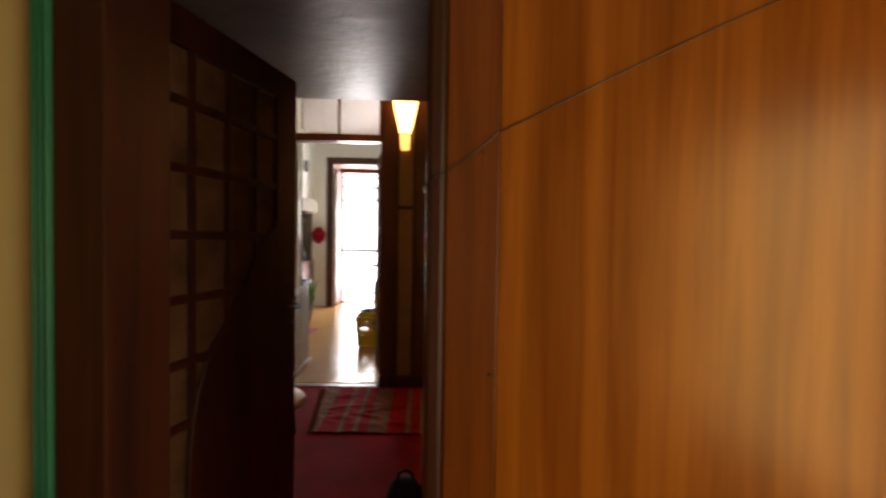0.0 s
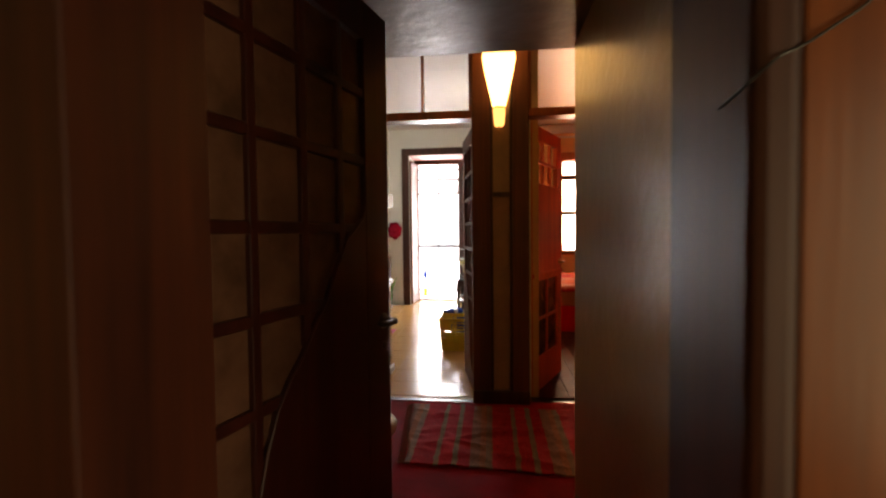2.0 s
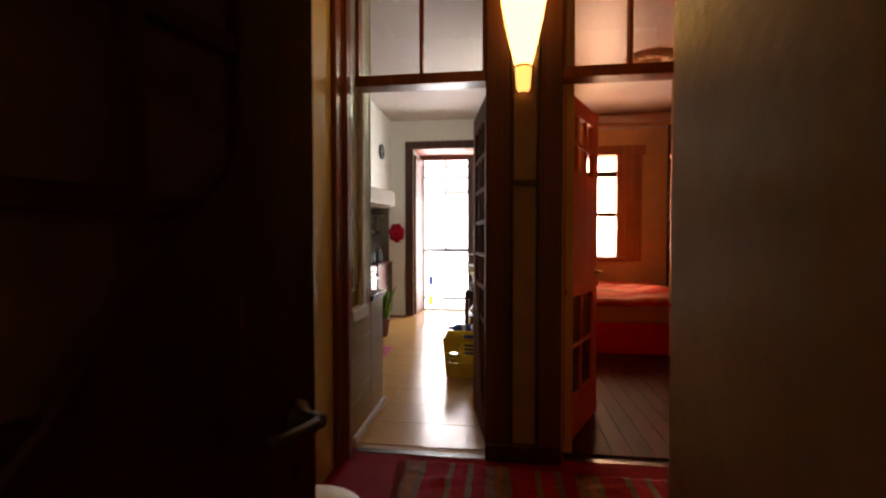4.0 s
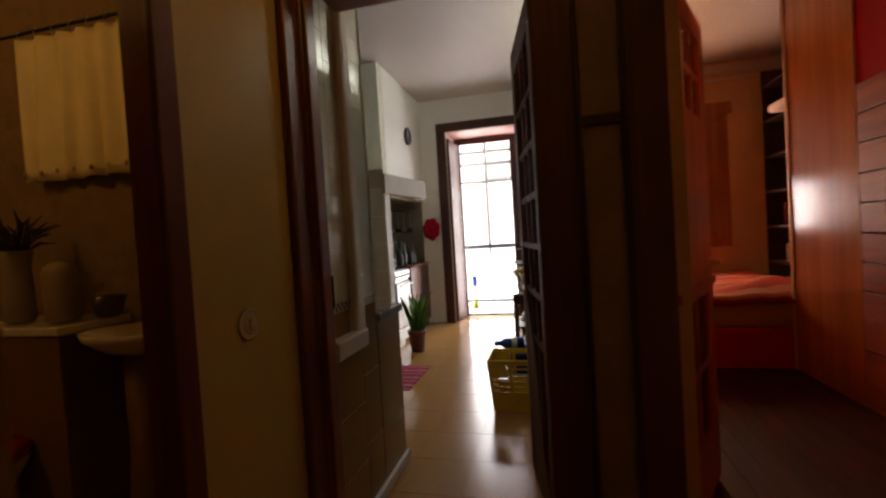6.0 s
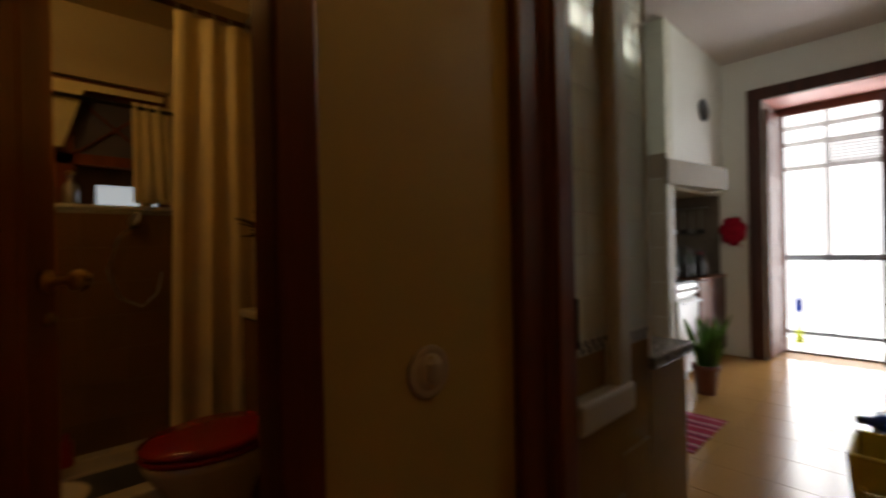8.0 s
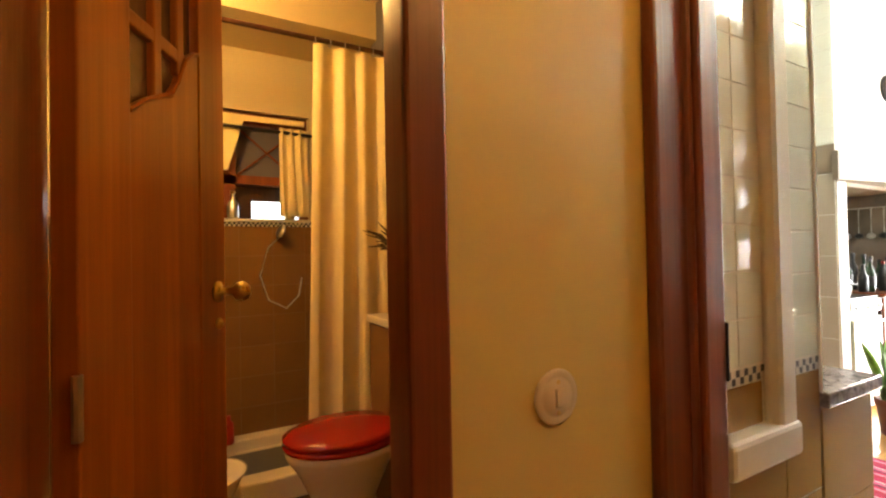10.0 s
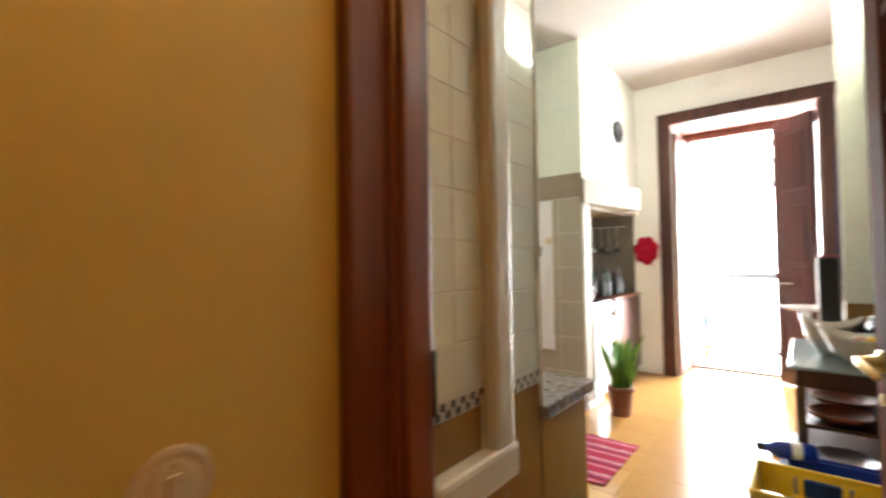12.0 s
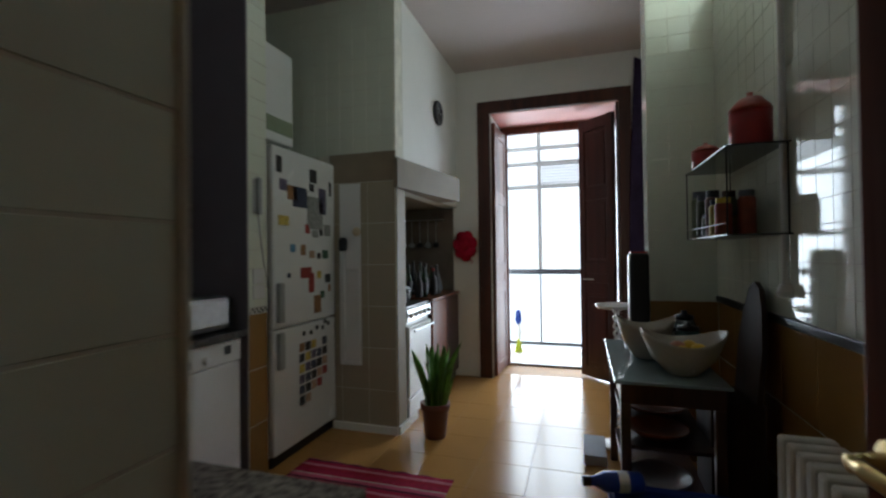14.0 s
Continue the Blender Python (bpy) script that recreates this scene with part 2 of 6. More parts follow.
M_BLIND = plain("grey_blind_slats", (0.42, 0.42, 0.43), 0.5, vary=0.06)
M_TRANSOM = glass_mat("clean_transom_glass", 0.02)
M_DARKWALL = plain("mauve_grey_paint", (0.13, 0.115, 0.13), 0.6, vary=0.08)
M_REDPAINT = plain("red_wall_paint", (0.55, 0.008, 0.006), 0.8, vary=0.06)
M_BAND = plain("tan_hood_paint", (0.25, 0.205, 0.145), 0.6, vary=0.14, scale=3)
M_BEDWALL = plain("ochre_bedroom_paint", (0.72, 0.42, 0.18), 0.55, vary=0.06)
M_FACADE = plain("pale_render", (0.86, 0.85, 0.82), 0.8, vary=0.06, scale=0.7)


# mesh helpers
def bx(x0, x1, y0, y1, z0, z1, bev=0.0, bm=None):
    bm = bm or bmesh.new()
    vs = bmesh.ops.create_cube(bm, size=1)["verts"]
    for v in vs:
        v.co = (x0 + (v.co.x + 0.5) * (x1 - x0), y0 + (v.co.y + 0.5) * (y1 - y0), z0 + (v.co.z + 0.5) * (z1 - z0))
    if bev:
        es = list({e for v in vs for e in v.link_edges})
        bmesh.ops.bevel(bm, geom=es, offset=bev, segments=2, profile=0.5, affect="EDGES")
    return bm


def spin(profile, n=24, bm=None, cx=0, cy=0):
    """A turned shape from (radius, height) pairs."""
    bm = bm or bmesh.new()
    rings = [[bm.verts.new((cx + r * math.cos(2 * math.pi * k / n), cy + r * math.sin(2 * math.pi * k / n), z)) for k in range(n)] for r, z in profile]
    for a, b in zip(rings, rings[1:]):
        for k in range(n):
            bm.faces.new((a[k], a[(k + 1) % n], b[(k + 1) % n], b[k]))
    for ring, flip in ((rings[0], True), (rings[-1], False)):
        bm.faces.new(ring[::-1] if flip else ring)
    return bm


def tube(points, r, n=8, bm=None, closed=False):
    """A round rod through points."""
    bm = bm or bmesh.new()
    pts = [Vector(p) for p in points]
    rings = []
    for i, p in enumerate(pts):
        d = (pts[min(i + 1, len(pts) - 1)] - pts[max(i - 1, 0)]).normalized()
        q = d.to_track_quat("Z", "Y")
        rr = r[i] if isinstance(r, (list, tuple)) else r
        rings.append([bm.verts.new(p + q @ Vector((rr * math.cos(2 * math.pi * k / n), rr * math.sin(2 * math.pi * k / n), 0))) for k in range(n)])
    for a, b in zip(rings, rings[1:]):
        for k in range(n):
            bm.faces.new((a[k], a[(k + 1) % n], b[(k + 1) % n], b[k]))
    bm.faces.new(rings[0][::-1])
    bm.faces.new(rings[-1])
    return bm


def slab(outline, y0, y1, bm=None):
    """A flat outline of (x, z) pairs, thick from y0 to y1."""
    bm = bm or bmesh.new()
    a = [bm.verts.new((x, y0, z)) for x, z in outline]
    b = [bm.verts.new((x, y1, z)) for x, z in outline]
    n = len(outline)
    bm.faces.new(a)
    bm.faces.new(b[::-1])
    for k in range(n):
        bm.faces.new((a[k], b[k], b[(k + 1) % n], a[(k + 1) % n]))
    bmesh.ops.recalc_face_normals(bm, faces=bm.faces[:])
    return bm


def prism(outline, z0, z1):
    """A floor outline of (x, y) pairs, from z0 up to z1."""
    bm = slab([(x, y) for x, y in outline], 0, 1)
    for v in bm.verts:
        v.co = (v.co.x, v.co.z, z0 + v.co.y * (z1 - z0))
    bmesh.ops.recalc_face_normals(bm, faces=bm.faces[:])
    return bm


def turned(bm, m):
    bmesh.ops.transform(bm, matrix=m, verts=bm.verts[:])
    return bm


def part(name, bm, material, parent=None, label="", smooth=False):
    me = bpy.data.meshes.new(name)
    bm.to_mesh(me)
    bm.free()
    if smooth:
        for p in me.polygons:
            p.use_smooth = True
    me.materials.append(material)
    ob = new(name, me)
    if parent:
        ob.parent = parent
    if label:
        ob["label"] = label
    return ob


def thing(name, m, label, category, group="", kind=""):
    ob = new(name)
    ob.empty_display_size = 0.05
    ob.matrix_basis = m
    return tagged(ob, label, category, group, kind)


def struct(name, bm, material, label):
    return tagged(part(name, bm, material), label, name.split("_")[0], "", "structure")


def tiles(parent, material, at, u, v, nu, nv, su, sv, gap=0.003, thick=0.0018, single=False, name="tile"):
    """A field of tiles: at is its corner, u and v its directions; n = u x v is its outward side."""
    u, v, at = Vector(u), Vector(v), Vector(at)
    n = u.cross(v)
    g, c = gap / 2, 0.0008
    prof = [((g, g), 0), ((su - g, g), 0), ((su - g, sv - g), 0), ((g, sv - g), 0)]
    top = [((g + c, g + c), thick), ((su - g - c, g + c), thick), ((su - g - c, sv - g - c), thick), ((g + c, sv - g - c), thick)]
    faces = [(4, 5, 6, 7), (0, 1, 5, 4), (1, 2, 6, 5), (2, 3, 7, 6), (3, 0, 4, 7)]
    pts = [u * p[0] + v * p[1] + n * h for p, h in prof + top]
    if single:
        me = bpy.data.meshes.new(name)
        me.from_pydata(pts, [], faces)
        me.materials.append(material)
        for i in range(nu):
            for j in range(nv):
                ob = new(name, me)
                ob.parent = parent
                ob.location = at + u * (i * su) + v * (j * sv) + n * random.uniform(-0.0003, 0.0003)
        return
    vs, fs = [], []
    for i in range(nu):
        for j in range(nv):
            o, k = at + u * (i * su) + v * (j * sv) + n * random.uniform(-0.0003, 0.0003), len(vs)
            vs += [o + p for p in pts]
            fs += [tuple(k + q for q in f) for f in faces]
    me = bpy.data.meshes.new(name + "_field")
    me.from_pydata(vs, [], fs)
    me.materials.append(material)
    ob = new(name + "_field", me)
    ob.parent = parent
    tagged(ob, "", "", "", "stuff")


def checker(parent, at, u, length, rows=3, s=0.0125):
    """A mosaic border of small black and ivory squares."""
    u, at = Vector(u), Vector(at)
    v = Vector((0, 0, 1))
    n = u.cross(v)
    for tone, mm in ((0, M_BLACK), (1, M_CHECKW)):
        vs, fs = [], []
        for i in range(int(length / s)):
            for j in range(rows):
                if (i + j) % 2 == tone:
                    o, k = at + u * (i * s) + v * (j * s) + n * 0.005, len(vs)
                    e = s * 0.94
                    vs += [o, o + u * e, o + u * e + v * e, o + v * e]
                    fs.append((k, k + 1, k + 2, k + 3))
        me = bpy.data.meshes.new("mosaic_border")
        me.from_pydata(vs, [], fs)
        me.materials.append(mm)
        ob = new("mosaic_border", me)
        ob.parent = parent
        tagged(ob, "", "", "", "stuff")

# ---- structure ----
H = 3.15          # ceilings of kitchen, bedroom and bathroom
HH = 3.0          # ceiling of the hall
# start room
struct("floor_start_room", bx(-3, 2.5, -6.5, -2.81, -0.1, 0), M_BOARD, "reddish wooden floor of the first room")
struct("ceiling_start_room", bx(-3.2, 2.5, -6.7, -2.68, 2.8, 2.9), M_CEIL, "white painted ceiling of the first room")
struct("wall_start_west", bx(-3.2, -3, -6.5, -2.68, 0, 2.8), M_BEIGE, "beige painted plaster wall")
struct("wall_start_south", bx(-3.2, 2.5, -6.7, -6.5, 0, 2.8), M_BEIGE, "beige painted plaster wall")
# unseen wall, set close so that its opening holds the lamp for the veneer
w = struct("wall_start_east", bx(2.3, 2.5, -6.5, -5.1, 0, 2.8), M_BEIGE, "unseen beige wall around the opening that holds the window lamp")
part("wall_piece", bx(2.3, 2.5, -3.7, -2.94, 0, 2.8), M_BEIGE, w)
part("wall_piece", bx(2.3, 2.5, -5.1, -3.7, 0, 0.08), M_BEIGE, w)
part("wall_piece", bx(2.3, 2.5, -5.1, -3.7, 2.05, 2.8), M_BEIGE, w)
struct("wall_doorway_west", bx(-3, -0.67, -2.94, -2.68, 0, 2.8), M_STARTWALL, "beige painted wall beside the glazed door")
w = struct("trim_green", bx(-0.672, -0.632, -2.957, -2.70, 0, 2.12, 0.006), M_GREEN, "green painted ribbed trim along the door casing")
for k in range(3):
    part("rib", tube([(-0.665 + k * 0.013, -2.958, 0), (-0.665 + k * 0.013, -2.958, 2.12)], 0.005, 6), M_GREEN, w)
w = struct("door_1", bx(-0.632, -0.522, -2.952, -2.70, 0, 2.12, 0.004), M_CASING, "dark brown wooden door casing of the first doorway")
part("casing", bx(-0.522, 0.19, -2.952, -2.70, 2.05, 2.16), M_JAMB, w)
part("jamb", bx(-0.70, -0.632, -2.70, -2.66, 0, 2.1), M_DARK, w)
struct("wall_above_doorway", bx(-0.67, 0.19, -2.94, -2.68, 2.16, 2.8), M_BEIGE, "beige wall over the doorway")
w = struct("wall_veneer", bx(0.215, 2.5, -2.94, -2.755, 0, 2.8), M_VENEER, "honey-brown varnished veneer wall with a vertical joint")
# same veneer as the next panel, darkened for the shade by the doorway
part("shaded_veneer_strip", bx(0.218, 0.3362, -2.948, -2.939, 0.0, 2.8, 0.002), M_VENEERSHADE, w, "strip of the same veneer, shade put into its darker colour")
part("veneer_panel", bx(0.3376, 1.56, -2.948, -2.939, 0.0, 2.8, 0.002), M_VENEER, w)
part("veneer_panel", bx(1.564, 2.29, -2.948, -2.939, 0.0, 2.8, 0.002), M_VENEER, w)
part("edge_post", bx(0.172, 0.2155, -2.955, -2.755, 0, 2.16, 0.012), M_CASING, w)
part("screw_cover", spin([(0.004, 0), (0.0042, 0.002), (0.002, 0.003)], 10), M_DARK, w).matrix_basis = pose(0.322, -2.948, 1.004, 90)
part("screw_cover", spin([(0.004, 0), (0.0042, 0.002), (0.002, 0.003)], 10), M_DARK, w).matrix_basis = pose(0.30, -2.948, 1.506, 90)
# passage
struct("ceiling_passage", bx(-0.84, 0.42, -2.755, -1.33, 2.105, 2.25), M_GLOSSCEIL, "dark brown glossy painted low ceiling")
struct("wall_above_passage", bx(-1.03, 1.15, -1.42, -1.33, 2.25, HH), M_HALLWALL, "cream wall over the passage")
struct("wall_passage_east", bx(0.30, 0.42, -2.752, -1.38, 0, 2.105), M_GLOSSBROWN, "brown glossy painted side wall of the passage")
struct("wall_passage_west", bx(-0.84, -0.72, -2.68, -1.25, 0, 2.105), M_GLOSSBROWN, "brown glossy painted side wall of the passage")
# hall
struct("floor_hall", bx(-1.23, 1.25, -2.81, 0.03, -0.1, 0), M_CARPET, "deep red fitted carpet")
struct("ceiling_hall", bx(-1.23, 1.25, -1.42, 0.12, HH, HH + 0.1), M_CEIL, "pale painted ceiling of the hall")
struct("wall_hall_south_west", bx(-1.23, -0.84, -1.38, -1.28, 0, HH), M_DARK, "dark stained wooden panelling")
struct("wall_hall_south_east", bx(0.42, 1.25, -1.42, -1.33, 0, HH), M_HALLWALL, "cream wall of the hall")
struct("wall_hall_east", bx(1.15, 1.25, -1.33, 0.0, 0, HH), M_HALLWALL, "cream wall of the hall")
w = struct("wall_hall_west", bx(-1.10, -1.03, -0.735, -0.05, 0, HH), M_HALLWALL, "cream painted wall with a round switch")
part("wall_piece", bx(-1.23, -1.03, -1.28, -1.20, 0, HH), M_HALLWALL, w)
part("wall_piece", bx(-1.23, -1.03, -1.20, -0.735, 2.1, HH), M_HALLWALL, w)
w = struct("door_2", bx(-1.105, -1.012, -0.742, -0.733, 0, 2.1), M_JAMB, "brown wooden casing of the bathroom door")
part("casing", bx(-1.032, -1.010, -0.748, -0.682, 0, 2.17, 0.006), M_JAMB, w)
part("casing", bx(-1.032, -1.010, -1.27, -1.19, 0, 2.17, 0.006), M_JAMB, w)
part("casing", bx(-1.032, -1.012, -1.19, -0.757, 2.09, 2.17, 0.006), M_JAMB, w)
part("jamb", bx(-1.25, -1.03, -1.20, -1.185, 0, 2.1), M_JAMB, w)
# wall between hall, kitchen and bedroom, with the two doorways and their transoms
w = struct("wall_north", bx(-1.23, 1.25, 0.0, 0.12, 2.77, H), M_HALLWALL, "cream wall over the transom windows")
part("wall_piece", bx(1.07, 1.25, 0.0, 0.12, 0, 2.77), M_HALLWALL, w)
w = struct("trim_post", bx(-0.06, 0.082, -0.004, 0.12, 0, 2.77), M_PANEL, "dark wooden pilaster with faded tan panels between two doorways")
part("stile", bx(-0.205, -0.055, -0.030, 0.13, 0, 2.77, 0.006), M_PILASTER, w)
part("stile", bx(0.078, 0.216, -0.030, 0.13, 0, 2.77, 0.006), M_PILASTER, w)
part("stile_bead", tube([(-0.062, -0.026, 0.1), (-0.062, -0.026, 2.77)], 0.012, 8), M_DARK, w)
part("stile_bead", tube([(0.085, -0.026, 0.1), (0.085, -0.026, 2.77)], 0.012, 8), M_DARK, w)
part("cross_rail", bx(-0.055, 0.078, -0.020, 0.0, 1.56, 1.595, 0.004), M_DARK, w)
part("plinth", bx(-0.207, 0.218, -0.040, 0.0, 0, 0.10, 0.006), M_DARK, w)


def transom(name, x0, x1, mull, label):
    t = struct(name, bx(x0, x1, -0.024, 0.10, 2.145, 2.205, 0.004), M_JAMB, label)
    part("top_rail", bx(x0, x1, -0.024, 0.10, 2.70, 2.77, 0.004), M_JAMB, t)
    part("mullion", bx(mull - 0.010, mull + 0.010, -0.006, 0.05, 2.205, 2.70, 0.003), M_JAMB, t)
    part("side_rail", bx(x0, x0 + 0.02, -0.01, 0.06, 2.205, 2.70), M_JAMB, t)
    part("side_rail", bx(x1 - 0.02, x1, -0.01, 0.06, 2.205, 2.70), M_JAMB, t)
    for a, b in ((x0 + 0.02, mull - 0.010), (mull + 0.010, x1 - 0.02)):
        part("pane", bx(a, b, 0.018, 0.022, 2.205, 2.70), M_TRANSOM, t).visible_shadow = False


transom("window_transom_kitchen", -0.962, -0.205, -0.575, "two-pane glass transom in a brown wooden frame")
transom("window_transom_bedroom", 0.216, 1.02, 0.575, "two-pane glass transom in a brown wooden frame")
w = struct("door_3", bx(-1.03, -0.975, -0.125, -0.05, 0, 2.77, 0.008), M_JAMB, "worn brown wooden casing of the kitchen doorway")
part("casing", bx(-1.032, -1.000, -0.225, -0.125, 0, 2.77, 0.008), M_JAMB, w)
part("casing_bead", tube([(-0.998, -0.128, 0), (-0.998, -0.128, 2.77)], 0.010, 8), M_JAMB, w)
part("strike_plate", bx(-0.995, -0.972, -0.052, -0.048, 0.98, 1.10, 0.001), M_BLACK, w)
w = struct("door_4", bx(1.02, 1.08, -0.03, 0.13, 0, 2.77, 0.006), M_DARK, "dark wooden casing of the bedroom doorway")
struct("threshold_kitchen", bx(-0.97, -0.2, -0.02, 0.03, 0, 0.004), M_DARK, "dark wooden threshold strip")

# kitchen shell
kf = struct("floor_kitchen", bx(-3.0, 0.24, 0.03, 5.2, -0.1, -0.0035), M_GROUTFL, "tan glazed floor tiles with a strong sheen")
struct("ceiling_kitchen", bx(-3.2, 0.24, 0.0, 5.2, H, H + 0.1), M_KITCEIL, "white painted kitchen ceiling")
w_niche = struct("wall_kitchen_niche", bx(-1.15, -1.012, -0.05, 0.432, 0, H), M_GROUT, "cream tiled wall end with a mosaic border and brown dado")
part("corner_moulding", bx(-1.02, -0.978, 0.160, 0.250, 0.80, H, 0.018), M_TRIMTILE, w_niche)
part("ledge", bx(-1.02, -0.970, -0.045, 0.250, 0.765, 0.845, 0.012), M_TRIMTILE, w_niche)
part("end_face", bx(-1.15, -1.005, 0.432, 0.438, 0.87, H), M_TRIMTILE, w_niche)
hw = struct("wall_half", bx(-1.75, -1.012, 0.438, 0.752, 0, 0.828), M_GROUTDK, "brown tiled half wall under a speckled granite top")
part("granite_top", bx(-1.78, -0.990, 0.433, 0.778, 0.830, 0.870, 0.006), M_GRANITE, hw, "speckled granite slab")
part("skirting", bx(-1.012, -0.990, 0.045, 0.765, 0, 0.055, 0.004), M_WHITE, hw, "white painted skirting")
struct("wall_kitchen_west", bx(-3.2, -3.0, 0.0, 5.2, 0, H), M_DARKWALL, "mauve-grey painted wall behind the counter")
struct("wall_kitchen_south", bx(-3.0, -1.15, 0.078, 0.20, 0, H), M_WHITE, "white wall")
w_col = struct("wall_column", bx(-3.0, -2.405, 2.135, 2.29, 0, H), M_GROUT, "tiled column with brown dado and intercom")
part("painted_side", bx(-3.0, -2.408, 2.127, 2.135, 0, H), M_DARKWALL, w_col, "mauve-grey painted side")
w_by = struct("wall_boiler_side", bx(-3.0, -1.892, 3.01, 3.14, 0, H), M_GROUT, "pale tiled wall beside the refrigerator")
w_hood = struct("wall_hood", bx(-2.02, -1.89, 3.14, 4.6, 1.74, H), M_WHITE, "white painted chimney wall over the stove")
part("pillar", bx(-2.02, -1.888, 3.012, 3.165, 0, 1.74), M_BAND, w_hood)
part("stove_niche_back", bx(-2.62, -2.55, 3.14, 4.6, 0, 1.9), M_TILEW, w_hood)
# added end panel: shade deep in the stove niche is put into its brown
part("stove_niche_shade", bx(-2.55, -1.93, 4.574, 4.60, 0, 1.74), plain("shaded_niche_brown", (0.13, 0.10, 0.075), 0.4, vary=0.25, scale=6), w_hood, "added brown panel behind the stove, niche shade put into its colour")
part("stove_niche_top", bx(-2.55, -2.02, 3.14, 4.6, 1.74, 1.8), M_BAND, w_hood)
part("mantel", prism([(-1.905, 2.995), (-1.868, 2.985), (-1.70, 4.02), (-1.905, 4.02)], 1.735, 1.945), M_BAND, w_hood, "beige hood band")
part("mantel_return", bx(-2.42, -1.895, 3.004, 3.02, 1.79, 2.0), M_BAND, w_by)
part("skirting", bx(-1.892, -1.872, 3.0, 3.35, 0, 0.055), M_WHITE, w_by)
part("skirting", bx(-2.40, -1.89, 2.985, 3.012, 0, 0.05), M_WHITE, w_by)
w_ke = struct("wall_kitchen_east", bx(0.122, 0.24, 0.12, 5.2, 0, 2.83), M_GROUT, "glossy pale green-white tiled wall with a brown dado")
part("wall_piece", bx(0.122, 0.24, 0.12, 1.85, 2.83, H), M_GROUT, w_ke)
part("wall_piece", bx(0.122, 0.24, 3.08, 5.2, 2.83, H), M_GROUT, w_ke)
wc = struct("window_clerestory", bx(0.126, 0.236, 1.85, 3.08, 2.83, 2.85, 0.003), M_APPL, "high white-framed clerestory strip of bright glass")
part("frame", bx(0.126, 0.236, 1.85, 3.08, 3.128, H, 0.003), M_APPL, wc)
for y in (1.85, 2.455, 3.06):
    part("frame", bx(0.126, 0.236, y, y + 0.02, 2.85, 3.128, 0.003), M_APPL, wc)
w_pier = struct("wall_pier", bx(-0.25, 0.122, 3.106, 3.30, 0, H), M_GROUT, "pale green-white tiled pier")
w_bk = struct("wall_kitchen_back", bx(-2.62, -1.52, 4.6, 5.18, 0, H), M_WHITE, "white painted thick wall with a tall balcony doorway")
part("wall_piece", bx(-0.30, 0.13, 4.6, 5.18, 0, H), M_WHITE, w_bk)
part("wall_piece", bx(-1.52, -0.30, 4.6, 5.18, 2.69, H), M_WHITE, w_bk)
d5 = struct("door_5", bx(-1.655, -1.53, 4.572, 4.60, 0, 2.81, 0.006), M_CASING, "dark stained casing of the tall balcony doorway")
part("casing", bx(-0.30, -0.19, 4.572, 4.60, 0, 2.81, 0.006), M_CASING, d5)
part("casing", bx(-1.655, -0.19, 4.568, 4.602, 2.69, 2.81, 0.006), M_CASING, d5)
part("outer_frame", bx(-1.52, -1.44, 5.14, 5.21, 0, 2.62, 0.006), M_BALCONY, d5)
part("outer_frame", bx(-0.36, -0.30, 5.14, 5.21, 0, 2.62, 0.006), M_BALCONY, d5)
part("outer_frame", bx(-1.52, -0.30, 5.14, 5.21, 2.60, 2.69, 0.006), M_BALCONY, d5)
part("soffit", bx(-1.52, -0.30, 4.604, 5.14, 2.682, 2.692), M_PINKISH, d5)
# dark board added over the white reveal, which daylight would show as a bright strip
part("reveal_darkening_board", bx(-0.322, -0.302, 4.604, 5.138, 0.0, 2.68, 0.003), M_DOOR, d5)
part("sill", bx(-1.52, -0.30, 5.17, 5.24, -0.01, 0.02, 0.006), M_DARK, d5)
# veranda
struct("floor_veranda", bx(-2.3, 0.4, 5.2, 6.2, -0.1, -0.004), M_TRIMTILE, "cream tiled veranda floor")
struct("ceiling_veranda", bx(-2.3, 2.6, 5.18, 6.2, 2.95, 3.05), M_CEIL, "white veranda ceiling")
struct("wall_veranda_west", bx(-2.4, -2.3, 5.18, 6.2, 0, 2.95), M_WHITE, "white veranda end wall")
vr = struct("window_veranda", bx(-2.3, 0.4, 5.98, 6.04, 0.075, 0.115), M_GREY, "white and grey metal veranda glazing with a mid rail")
part("mid_rail", bx(-2.3, 0.4, 5.975, 6.045, 0.985, 1.055, 0.006), M_GREY, vr)
for x in (-2.02, -1.165, -0.30):
    part("lower_post", bx(x - 0.011, x + 0.011, 5.99, 6.03, 0.115, 0.985), M_GREY, vr)
    part("upper_post", bx(x - 0.028, x + 0.028, 5.98, 6.04, 1.055, 2.95, 0.006), M_BLIND, vr)
for z in (2.12, 2.42, 2.62):
    part("upper_rail", bx(-2.3, 0.4, 5.985, 6.035, z - 0.03, z + 0.03, 0.006), M_BLIND, vr)
for k in range(7):
    part("blind_slat", turned(bx(-1.13, -0.33, -0.022, 0.022, -0.002, 0.002), pose(0, 5.95, 2.16 + 0.036 * k, 35)), M_BLIND, vr)
# glowing panel: overexposed daylight outside is put into its emission
struct("backdrop_bright_haze", bx(-16, 16, 16, 16.2, -12, 14), glow("overexposed_daylight_glow", (0.95, 0.97, 1.0), 3.5), "self-lit panel standing in for the blown-out distance beyond the veranda")
struct("ground", bx(-400, 400, 5.5, 400, -12.2, -12), M_FACADE, "pale sunlit ground far below the veranda")

# bedroom shell
bf = struct("floor_bedroom", bx(0.24, 3.1, 0.03, 5.2, -0.1, -0.014), M_DARK, "reddish varnished floorboards")
